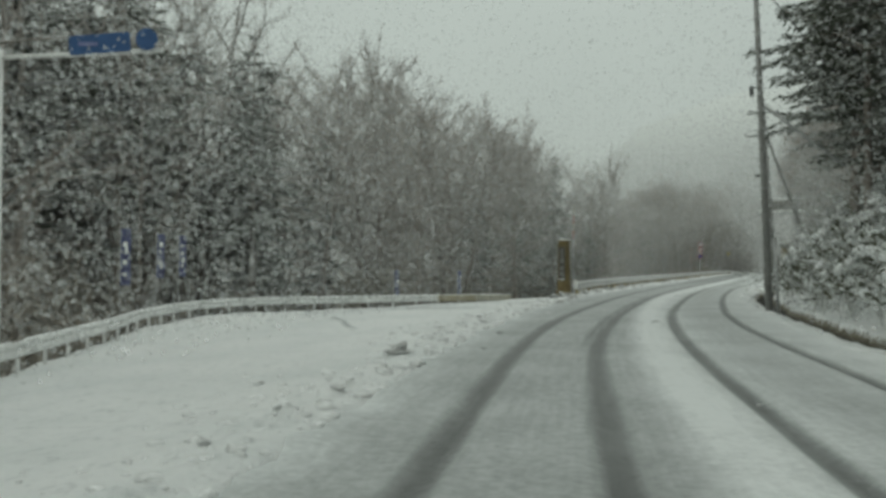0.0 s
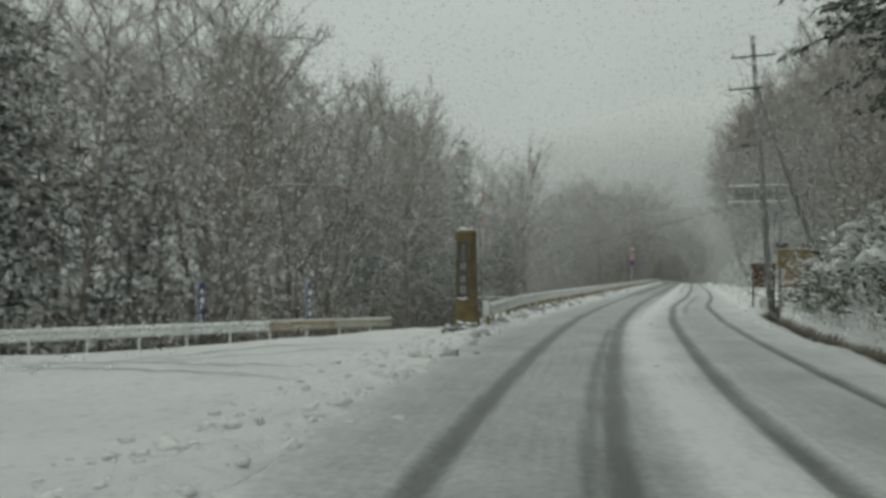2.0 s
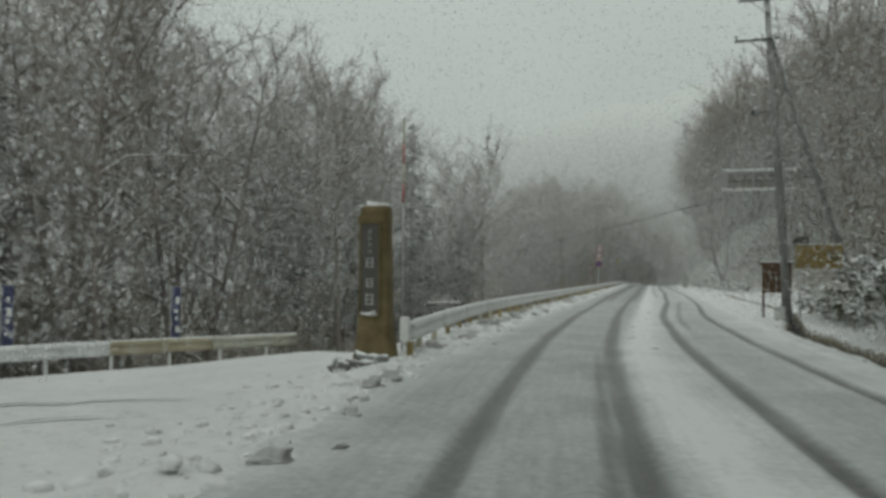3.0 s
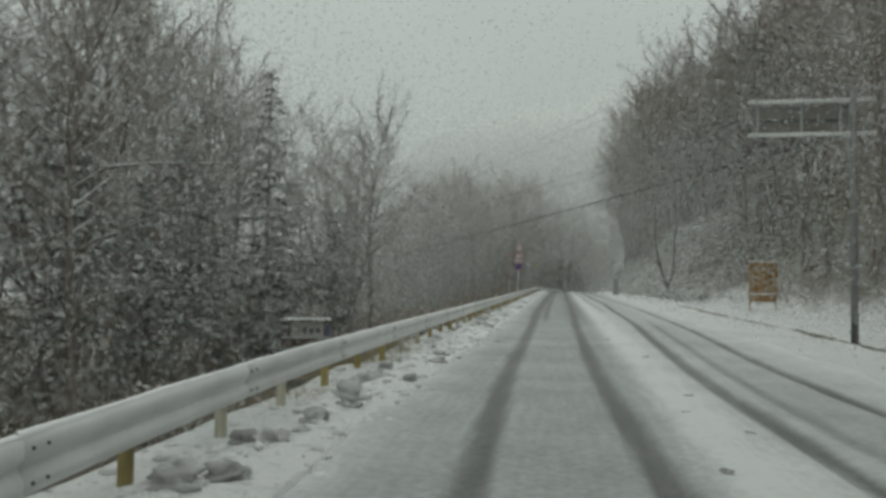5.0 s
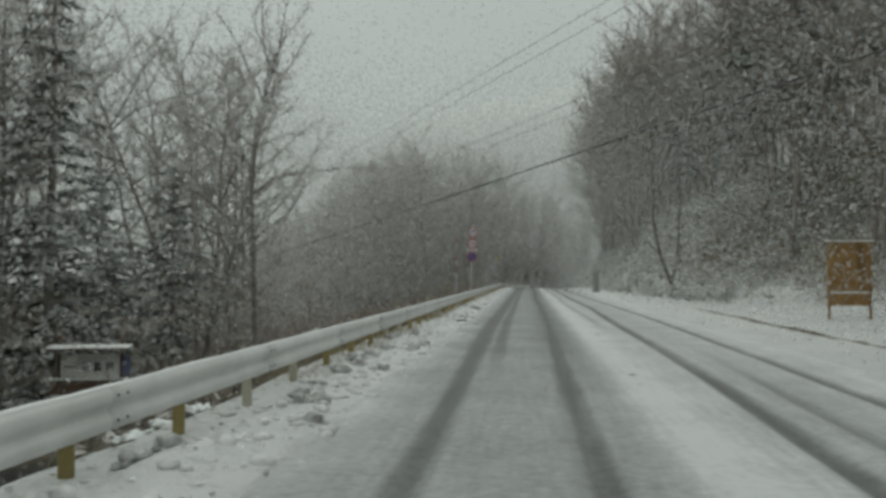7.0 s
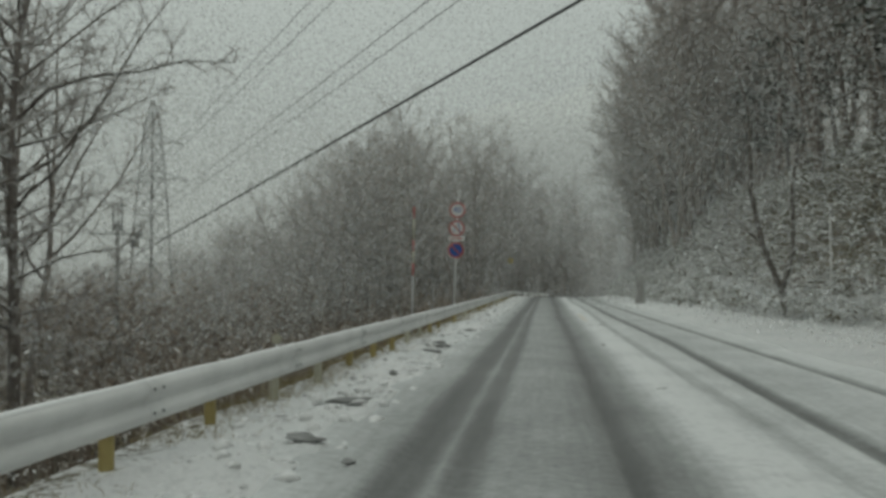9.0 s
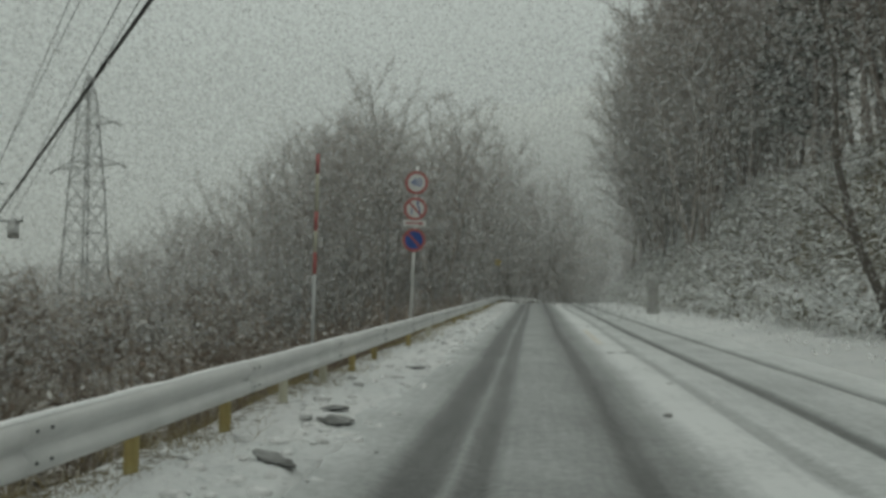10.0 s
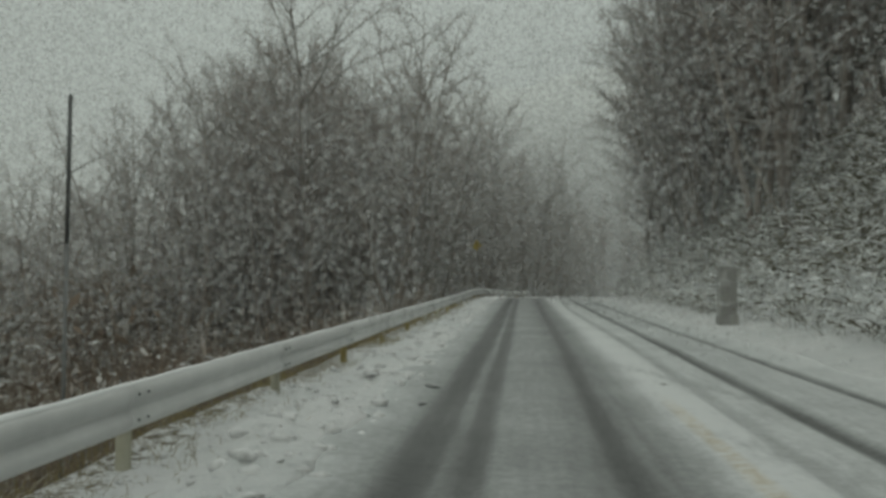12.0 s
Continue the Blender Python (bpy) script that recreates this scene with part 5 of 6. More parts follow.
p_mid = utility_pole(6.25, 9.0, 11.7, [(10.75, 0.95, 0.85, 3), (9.4, 1.15, 0.25, 2)], "concrete utility pole braced by a leaning prop", (9.6, 3.1, 2.0), None, 6, 0.15, -3.4)
part("cable_bracket", merge(rod_bm((0, 0, 7.0), (-0.7, 0, 7.05), 0.025, sides=6), box_bm(0.3, 0.18, 0.16, (-0.6, 0, 6.95), 0.02)), DARKSTEEL, p_mid)
part("foot_plate", box_bm(0.36, 0.03, 0.42, (-0.30, -0.2, 0.12), 0.006), WHITEPAINT, p_mid, "pale plate at the pole's foot")
uz = ground_at(-22.0, 76.2)
p_left = utility_pole(-22.0, 76.2, 5.6 - uz, [(3.95 - uz, 1.35, 1.25, 4)], "dark utility pole with a double top below the road", None, (3.3 - uz, 0.85), 20, 0.16)
part("top_frame", merge(rod_bm((-0.22, 0, 4.1 - uz), (-0.22, 0, 5.7 - uz), 0.045, sides=8), rod_bm((0.22, 0, 4.1 - uz), (0.22, 0, 5.7 - uz), 0.045, sides=8), box_bm(0.9, 0.08, 0.08, (0, 0, 5.45 - uz), 0.01), box_bm(0.56, 0.10, 0.3, (0, 0, 4.2 - uz), 0.02)), DARKSTEEL, p_left)
hz = ground_at(20.0, 23.4)
utility_pole(20.0, 23.4, 15.4 - hz, [(14.9 - hz, 0.8, 0.8, 3), (11.2 - hz, 0.6, 0.6, 2)], "utility pole among the hillside trees", None, None, 40)


def cable(a, b, sag, r, label, mat):
    """A hanging cable between two points."""
    a, b = Vector(a), Vector(b)
    n = 28
    pts = [a.lerp(b, k / n) - Vector((0, 0, sag * 4 * (k / n) * (1 - k / n))) for k in range(n + 1)]
    w = (b - a).normalized()
    u = w.cross(Vector((0, 0, 1))).normalized()
    v = w.cross(u)
    co = [p + (u * math.cos(q * math.pi * 0.4) + v * math.sin(q * math.pi * 0.4)) * r for p in pts for q in range(5)]
    quads = [(i * 5 + q, i * 5 + (q + 1) % 5, i * 5 + 5 + (q + 1) % 5, i * 5 + 5 + q) for i in range(n) for q in range(5)]
    ob = new("cable", raw_mesh("cable", np.array(co), quads, mat, True))
    return tagged(ob, label, "cable", "overhead cables")


cable((-22.0, 74.0, 1.7), (20.0, 23.2, 9.15), 0.05, 0.028, "thick black overhead cable crossing the road", WIRE)
cable((-22.6, 76.4, 4.9), (19.7, 25.6, 15.05), 0.1, 0.011, "thin overhead wire crossing the road", WIRE)
cable((-22.0, 76.2, 5.6), (20.0, 23.6, 15.4), 0.1, 0.011, "thin overhead wire crossing the road", WIRE)
cable((-21.2, 75.9, 4.2), (20.2, 21.4, 11.0), 0.1, 0.011, "thin overhead wire crossing the road", WIRE)
cable((-20.8, 75.7, 4.1), (20.4, 21.2, 10.4), 0.1, 0.010, "thin overhead wire crossing the road", WIRE)

# ---- lattice pylon ----
def pylon(x, y, z, top, label, turn):
    ob = thing("pylon", x, y, z, label, "pylon", "pylons", turn)
    h = top - z
    prof = [(0, 1.65), (0.30 * h, 1.25), (0.60 * h, 0.95), (0.80 * h, 0.62), (0.90 * h, 0.5), (h, 0.06)]
    zs = np.array([p[0] for p in prof])
    ws = np.array([p[1] for p in prof])

    def corner(zz, k):
        w = float(np.interp(zz, zs, ws)) / 1.0
        return ((w if k in (0, 1) else -w), (w if k in (1, 2) else -w), zz)

    for k in range(4):
        part("leg", merge(*[rod_bm(corner(zs[i], k), corner(zs[i + 1], k), 0.075, sides=6) for i in range(len(zs) - 1)]), PYLONSTEEL, ob)
    cuts = [h * q for q in (0.0, 0.13, 0.25, 0.36, 0.46, 0.55, 0.63, 0.70, 0.77, 0.83, 0.89, 0.95)]
    lat = []
    for i in range(len(cuts) - 1):
        for k in range(4):
            lat.append(rod_bm(corner(cuts[i], k), corner(cuts[i + 1], (k + 1) % 4), 0.036, sides=4, cap=False))
            lat.append(rod_bm(corner(cuts[i], (k + 1) % 4), corner(cuts[i + 1], k), 0.036, sides=4, cap=False))
            lat.append(rod_bm(corner(cuts[i + 1], k), corner(cuts[i + 1], (k + 1) % 4), 0.034, sides=4, cap=False))
    part("lattice", merge(*lat), PYLONSTEEL, ob)
    for zz, reach in ((h - 4.0, 2.9), (h - 7.3, 3.6)):
        for sgn in ((1, -1) if reach > 3 else (1,)):
            arm = part("crossarm", merge(*[rod_bm((sgn * 0.4, q, zz), (sgn * reach, 0, zz), 0.045, sides=5) for q in (-0.5, 0.5)],
                                         *[rod_bm((sgn * 0.4, q, zz + 0.95), (sgn * reach, 0, zz), 0.04, sides=5) for q in (-0.4, 0.4)]), PYLONSTEEL, ob)
            part("insulator_string", merge(*[rod_bm((sgn * (reach + 0.1 + 0.13 * j), 0, zz - 0.06 * j), (sgn * (reach + 0.19 + 0.13 * j), 0, zz - 0.05 - 0.06 * j), 0.11, 0.06, 8) for j in range(6)]), PYLONSTEEL, arm)
    return ob


PYL = (-35.2, 107.9, 18.0)
pz = ground_at(-35.2, 107.9)
pylon(*PYL[:2], pz, PYL[2], "grey steel lattice pylon beyond the valley brush", -22)
# ---- wooden notice boards beside the road ----
def notice_board(name, x, y, width, z_low, z_top, mat, label, turn=0.0, rail_z=None, legs=True):
    z = ground_at(x, y)
    ob = thing(name, x, y, z, label, "notice board", "notice boards", turn)
    for sx in (-1, 1):
        part("leg", box_bm(0.085, 0.085, z_top + 0.3, (sx * (width / 2 - 0.06), 0.03, -0.3), 0.01), mat, ob)
    n = max(3, int(width / 0.22))
    for k in range(n):
        w = width / n
        part("plank", box_bm(w - 0.008, 0.028, z_top - z_low - 0.08 + 0.01 * math.sin(k * 3.1), (-width / 2 + w * (k + 0.5), -0.03, z_low), 0.004), mat, ob)
    part("cap_board", box_bm(width + 0.14, 0.16, 0.05, (0, 0, z_top - 0.07), 0.008), mat, ob)
    if rail_z:
        part("lower_rail", box_bm(width - 0.2, 0.035, 0.42, (0, -0.02, rail_z - 0.44), 0.006), mat, ob)
        part("snow_strip", box_bm(width - 0.22, 0.07, 0.04, (0, -0.03, rail_z - 0.02), 0.014), CAP, ob)
    part("snow_cap", box_bm(width + 0.12, 0.15, 0.05, (0, 0, z_top - 0.022), 0.02), CAP, ob, "strip of snow along the top")
    return ob


notice_board("notice_board", 10.76, 44.0, 1.45, 0.95, 2.62, ORANGEWOOD, "orange-brown wooden notice board on legs in the snow", 0, 0.90)
notice_board("notice_board", 6.05, 10.2, 0.98, 0.85, 1.92, BROWNWOOD, "dark brown wooden board on two thin legs", 4)
yb = thing("warning_board", 7.35, 9.8, ground_at(7.35, 9.8), "faded yellow board fixed to posts beside the pole", "notice board")
yz = -ground_at(7.35, 9.8)
part("board", box_bm(1.5, 0.03, 0.80, (0, 0, 1.74 + yz), 0.006), painted("faded_yellow_board", [(0.3, (0.21, 0.15, 0.05)), (0.7, (0.32, 0.24, 0.09))], 2.0, 0.6), yb)
for sx in (-0.6, 0.6):
    part("post", rod_bm((sx, 0.05, -0.3), (sx, 0.05, 2.6 + yz), 0.035, sides=10), STEEL, yb)
part("top_box", box_bm(0.5, 0.10, 0.22, (-0.58, 0, 2.60 + yz), 0.01), DARKPANEL, yb)
part("snow_cap", box_bm(1.48, 0.06, 0.03, (0, 0, 2.545 + yz), 0.012), CAP, yb)

# ---- roofed signboard below the road ----
bx, by = -12.28, 37.4
bz = ground_at(bx, by)
hut = thing("roofed_signboard", bx, by, bz, "small roofed white signboard with snow on its roof", "signboard", turn=10)
up = -bz
for sx in (-0.86, 0.86):
    part("post", box_bm(0.10, 0.10, 0.05 - bz - 0.2 + 0.2, (sx, 0.05, -0.2), 0.01), BROWNWOOD, hut)
white = part("panel", box_bm(1.62, 0.04, 0.64, (0, 0, -1.36 + up), 0.006), WHITEPAINT, hut, "white panel with dark lettering")
for k in range(3):
    w0 = -0.12 + 0.33 * k
    part("letter", merge(box_bm(0.22, 0.012, 0.05, (w0, -0.024, -1.17 + up)), box_bm(0.20, 0.012, 0.05, (w0, -0.024, -1.09 + up)), box_bm(0.22, 0.012, 0.05, (w0, -0.024, -1.00 + up)), box_bm(0.06, 0.013, 0.25, (w0 - 0.05, -0.0245, -1.19 + up)), box_bm(0.05, 0.013, 0.22, (w0 + 0.07, -0.0245, -1.18 + up))), BLACKPAINT, white)
part("small_writing", box_bm(0.42, 0.012, 0.05, (-0.52, -0.024, -1.08 + up)), DARKPANEL, white)
part("lower_board", box_bm(2.3, 0.06, 0.42, (-0.1, 0.02, -1.86 + up), 0.01), BROWNWOOD, hut)
part("lower_snow", box_bm(2.3, 0.16, 0.06, (-0.1, 0, -1.44 + up), 0.02), CAP, hut)
for sgn in (-1, 1):
    slab = box_bm(2.3, 0.55, 0.05, (0.05, 0, 0), 0.01)
    bmesh.ops.transform(slab, matrix=Matrix.Translation((0, sgn * 0.24, -0.52 + up)) @ Matrix.Rotation(radians(-sgn * 9), 4, "X"), verts=slab.verts)
    roof = part("roof", slab, BROWNWOOD, hut)
    cover = box_bm(2.16, 0.30, 0.02, (0.05, 0.03 * sgn, 0.051), 0.008)
    bmesh.ops.transform(cover, matrix=Matrix.Translation((0, sgn * 0.24, -0.52 + up)) @ Matrix.Rotation(radians(-sgn * 9), 4, "X"), verts=cover.verts)
    part("roof_snow", cover, CAP, roof)
part("side_notice", box_bm(0.22, 0.03, 0.55, (1.02, -0.06, -1.3 + up), 0.004), FLAG, hut, "narrow blue and white notice")

# ---- overhead sign seen from behind ----
ox, oy = 7.55, 19.4
oz = ground_at(ox, oy)
over = thing("overhead_sign", ox, oy, oz, "steel cantilever sign gantry seen from its back", "road sign", turn=-2)
part("mast", rod_bm((0, 0, -0.5), (0, 0, 6.5 - oz), 0.10, 0.085, 16), PYLONSTEEL, over)
for zz in (5.37, 6.24):
    arm = part("arm", merge(rod_bm((-2.6, 0, zz - oz), (0.55, 0, zz - oz), 0.045, sides=12)), ZINC, over)
    part("snow_ridge", box_bm(3.1, 0.07, 0.03, (-1.02, 0, zz - oz + 0.035), 0.012), CAP, arm)
for xx in (-2.35, -1.25, -0.3):
    part("strap", box_bm(0.06, 0.05, 1.15, (xx, 0.07, 5.24 - oz), 0.006), STEEL, over)
for zz in (5.74,):
    part("stiffener", box_bm(2.2, 0.03, 0.05, (-1.25, 0.10, zz - oz), 0.004), DARKSTEEL, over)
part("sign_back", box_bm(2.3, 0.012, 0.72, (-1.25, 0.13, 5.42 - oz), 0.003), painted("bare_sign_back", [(0.3, (0.20, 0.19, 0.175)), (0.7, (0.30, 0.285, 0.265))], 2.0, 0.5, 0.3), over, "dull grey back of the sign plate")
for xx in (-2.2, -1.0):
    part("bracket", merge(rod_bm((xx, 0.02, 5.37 - oz), (xx, 0.02, 5.14 - oz), 0.02, sides=8), rod_bm((xx - 0.08, 0.02, 5.14 - oz), (xx + 0.08, 0.02, 5.14 - oz), 0.03, sides=8)), DARKSTEEL, over)

# ---- blue guide sign over the pull-out ----
kx, ky = -4.42, -37.0
kz = ground_at(kx, ky)
blue = thing("guide_sign", kx, ky, kz, "blue guide sign on a pale cantilever pole", "road sign", turn=21)
part("mast", rod_bm((0, 0, -0.5), (0, 0, 4.75 - kz), 0.075, 0.065, 14), WHITEPAINT, blue, "pale steel mast")
part("arm", rod_bm((0, 0, 4.62 - kz), (2.55, 0, 4.74 - kz), 0.04, sides=10), WHITEPAINT, blue, "pale upper arm")
part("arm", rod_bm((0.35, 0, 4.2 - kz), (1.9, 0, 4.32 - kz), 0.024, sides=10), PYLONSTEEL, blue, "thin dull lower arm")
SIGNBLUE = painted("faded_sign_blue", [(0.3, (0.012, 0.055, 0.16)), (0.7, (0.025, 0.09, 0.24))], 3.0, 0.5)
plate_bm = box_bm(0.95, 0.02, 0.30, (0, 0, -0.15), 0.02)
bmesh.ops.transform(plate_bm, matrix=Matrix.Translation((1.60, -0.06, 4.83 - kz)) @ Matrix.Rotation(radians(-4.5), 4, "Y"), verts=plate_bm.verts)
bp = part("panel", plate_bm, SIGNBLUE, blue, "blue panel")
part("round_panel", disc_bm(0.17, 0.02, -0.07, 4.90 - kz, sides=24, x=2.33), SIGNBLUE, blue, "round blue end of the panel")
part("panel_bar", box_bm(0.3, 0.012, 0.06, (1.42, -0.078, 4.79 - kz)), FLAG, bp)

# ---- banners on poles behind the pull-out ----
for fx, fy, fh, wide, drop, turn in ((-12.15, -25.8, 0, 0.3, 1.75, 25), (-14.5, -21.35, 1, 0.28, 1.6, 20), (-14.95, -19.55, 2, 0.26, 1.6, 28),
                                     (-12.8, -4.4, 3, 0.24, 1.45, 45), (-10.4, -1.1, 4, 0.24, 1.45, 60)):
    fz = float(crest_z(fy)) - 0.5
    top = 2.5 - fz if fh < 3 else 2.55
    ban = thing("banner", fx, fy, fz, "narrow blue and white banner hanging from a pole", "banner", "banners", turn)
    part("pole", rod_bm((0, 0, -2.4), (0, 0, top + 0.06), 0.014, sides=8), STEEL, ban)
    part("crossbar", rod_bm((0, 0, top), (wide + 0.04, 0, top), 0.009, sides=6), STEEL, ban)
    cb = bmesh.new()
    grid = [[cb.verts.new((0.03 + wide * i / 4, 0.05 * math.sin(j * 0.9 + i * 1.3 + fh) * (0.3 + j / 12), top - 0.01 - drop * j / 12)) for i in range(5)] for j in range(13)]
    for j in range(12):
        for i in range(4):
            cb.faces.new((grid[j][i], grid[j][i + 1], grid[j + 1][i + 1], grid[j + 1][i])).smooth = True
    bmesh.ops.solidify(cb, geom=list(cb.faces), thickness=0.006)
    cloth = part("cloth", cb, FLAG, ban, "rippled blue cloth")
    # unreadable lettering: one plain bar for each character
    for k in range(4):
        jx, jz = math.sin(fh * 2.1 + k * 1.7), math.cos(fh * 1.3 + k * 2.3)
        part("lettering", box_bm(wide * (0.36 + 0.1 * jz), 0.012, drop * (0.09 + 0.04 * jx), (0.03 + wide * (0.5 + 0.1 * jx), -0.055, top - drop * (0.3 + 0.17 * k + 0.03 * jz)), 0.003), CAP, cloth, "white lettering")

# ---- snow-laden limb reaching out from the bank ----
limb_z = ground_at(19.6, 101.4)
limb = thing("dead_limb", 19.6, 101.4, limb_z, "broken snow-laden limb reaching out from the bank", "branch")
joints = [Vector((0, 0, -0.3)), Vector((-0.8, 0, 9.5 - limb_z)), Vector((-3.4, -0.2, 8.45 - limb_z)), Vector((-5.2, -0.4, 7.9 - limb_z)), Vector((-7.2, -0.5, 7.34 - limb_z))]
co, tri = tubes(np.array(joints[:-1]), np.array(joints[1:]), np.array([0.13, 0.11, 0.085, 0.06]), np.array([0.11, 0.085, 0.06, 0.02]), 7)
child("limb", raw_mesh("limb", co, tri, BARK, True), limb)
off_p = [(joints[2], Vector((-4.6, -0.8, 9.3 - limb_z))), (joints[3], Vector((-6.4, -0.6, 8.6 - limb_z))), (joints[3], Vector((-6.0, 0.5, 7.2 - limb_z))), (joints[1], Vector((-2.2, -0.5, 10.1 - limb_z)))]
co, tri = tubes(np.array([p[0] for p in off_p]), np.array([p[1] for p in off_p]), np.full(4, 0.035), None, 5)
child("side_branches", raw_mesh("side_branches", co, tri, TWIG, True), limb)
co, tri = tubes(np.array(joints[1:-1]) + np.array([0, 0, 0.09]), np.array(joints[2:]) + np.array([0, 0, 0.05]), np.array([0.085, 0.07, 0.05]), np.array([0.07, 0.05, 0.015]), 6)
child("snow_load", raw_mesh("snow_load", co, tri, CAP, True), limb, "thick line of fresh snow")

# ---- forked tree leaning from the foot of the bank ----
tz = ground_at(8.6, 66.0)
lean_tree = thing("leaning_tree", 8.6, 66.0, tz, "dark forked trunk leaning out from the foot of the bank", "tree")
fork = [((0.1, 0, -0.4), (-0.15, 0, 0.9), 0.15, 0.13), ((-0.15, 0, 0.9), (-0.75, 0.2, 2.6), 0.13, 0.11), ((-0.75, 0.2, 2.6), (-1.1, 0.4, 4.6), 0.11, 0.09), ((-1.1, 0.4, 4.6), (-1.0, 0.7, 7.2), 0.09, 0.06), ((-1.0, 0.7, 7.2), (-1.5, 1.0, 9.8), 0.06, 0.02),
        ((-0.15, 0, 0.9), (0.35, 0.3, 2.4), 0.10, 0.085), ((0.35, 0.3, 2.4), (0.4, 0.5, 4.6), 0.085, 0.07), ((0.4, 0.5, 4.6), (0.9, 0.8, 7.4), 0.07, 0.02), ((-0.75, 0.2, 2.6), (-2.1, 0.4, 4.0), 0.05, 0.015), ((-1.1, 0.4, 4.6), (0.0, 0.8, 6.4), 0.045, 0.012)]
co, tri = tubes(np.array([k[0] for k in fork]), np.array([k[1] for k in fork]), np.array([k[2] for k in fork]), np.array([k[3] for k in fork]), 8)
child("trunk", raw_mesh("trunk", co, tri, DARKBARK, True), lean_tree)
twig_rng = np.random.default_rng(61)
tw = [np.array(fork[k][0]) + (np.array(fork[k][1]) - np.array(fork[k][0])) * twig_rng.random() for k in twig_rng.integers(2, 10, 160)]
co, tri = slivers(twig_rng, np.array(tw), np.array(tw) + twig_rng.normal(0, 0.55, (160, 3)) + np.array([0, 0, 0.5]), np.full(160, 0.012))
child("crown", raw_mesh("crown", co, tri, TWIG), lean_tree)

# ---- bare sapling arching out from the bank ----
vz = ground_at(9.4, 93.0)
sap = thing("bare_sapling", 9.4, 93.0, vz, "thin crooked sapling arching out from the bank", "tree")
bends = [Vector((0.3, 0, -0.4)), Vector((0, 0.07, 2.98 - vz)), Vector((-0.9, -0.05, 3.87 - vz)), Vector((-1.5, -0.13, 5.08 - vz)), Vector((-2.2, -0.2, 6.1 - vz)), Vector((-2.6, -0.3, 6.93 - vz)), Vector((-2.8, -0.3, 8.0 - vz))]
co, tri = tubes(np.array(bends[:-1]), np.array(bends[1:]), np.array([0.07, 0.062, 0.055, 0.048, 0.04, 0.03]), np.array([0.062, 0.055, 0.048, 0.04, 0.03, 0.012]), 6)
child("stem", raw_mesh("stem", co, tri, PALEBARK, True), sap)

# ---- small roadside things ----
dz = ground_at(-3.5, 44.8)
deli = thing("delineator", -3.5, 44.8, dz, "round white reflector on a short post behind the rail", "delineator")
part("post", rod_bm((0, 0, -0.3), (0, 0, 0.62 - dz), 0.02, sides=10), WHITEPAINT, deli)
part("reflector", disc_bm(0.065, 0.03, -0.02, 0.68 - dz, sides=24), PALE, deli, "round white reflector")
yx, yy_ = -3.9, 131.0
ysz = ground_at(yx, yy_)
ys = thing("warning_sign", yx, yy_, ysz, "yellow diamond warning sign on a grey post", "traffic sign")
part("post", rod_bm((0, 0, -0.4), (0, 0, 4.5 - ysz), 0.035, sides=10), STEEL, ys)
dm = box_bm(0.62, 0.012, 0.62, (0, 0, -0.31), 0.004)
bmesh.ops.transform(dm, matrix=Matrix.Translation((0, -0.05, 3.9 - ysz)) @ Matrix.Rotation(radians(45), 4, "Y"), verts=dm.verts)
plate2 = part("plate", dm, YELLOWPAINT, ys, "yellow diamond plate")
part("symbol", box_bm(0.09, 0.006, 0.36, (0, -0.062, 3.72 - ysz)), BLACKPAINT, plate2)
mx, my = 1.2, 158.0
mz = ground_at(mx, my)
mk = thing("marker_post", mx, my, mz, "thin white marker post at the bend", "marker post")
part("post", rod_bm((0, 0, -0.3), (0, 0, 2.2), 0.05, sides=10), WHITEPAINT, mk)
cx, cy = 5.85, 88.7
cz = ground_at(cx, cy)
cp = thing("concrete_post", cx, cy, cz, "weathered square concrete post at the foot of the bank", "post")
part("post", box_bm(0.50, 0.42, 2.05, (0, 0, -0.3), 0.04), PALECONCRETE, cp)
part("foot", box_bm(0.58, 0.5, 0.62, (0, 0, -0.32), 0.03), PALECONCRETE, cp)
part("snow_cap", box_bm(0.44, 0.38, 0.05, (0, 0, 1.735), 0.02), CAP, cp)


# ---- snow clods along the road ----
CLODS = random.Random(21)
clod_meshes = []
for k in range(6):
    me = bpy.data.meshes.new("clod")
    b = lump_bm((0.15, 0.13, 0.13), 10.0 + k, 0.9)
    b.to_mesh(me)
    b.free()
    me.materials.append(DIRTYSNOW)
    clod_meshes.append(me)


slush_meshes = []
for k in range(4):
    me = bpy.data.meshes.new("clod")
    b = lump_bm((0.15, 0.13, 0.13), 30.0 + k, 0.9, 3)
    b.to_mesh(me)
    b.free()
    me.materials.append(GREYSLUSH)
    slush_meshes.append(me)


def clod(x, y, size, label="lump of dirty snow at the road's edge"):
    ob = new("snow_clod", slush_meshes[CLODS.randrange(4)] if size > 0.95 else clod_meshes[CLODS.randrange(6)])
    ob.matrix_basis = pose(x, y, max(ground_at(x, y), road_low(x, y)) - 0.015, 0, 0, CLODS.uniform(0, 360)) @ Matrix.Diagonal((size * 1.15, size, size * 0.72, 1))
    return tagged(ob, label, "snow clod", "snow clods")


def road_low(x, y):
    s, d = station(x, y)
    return 0.01 if -1.9 < d < 5.0 else -9.0


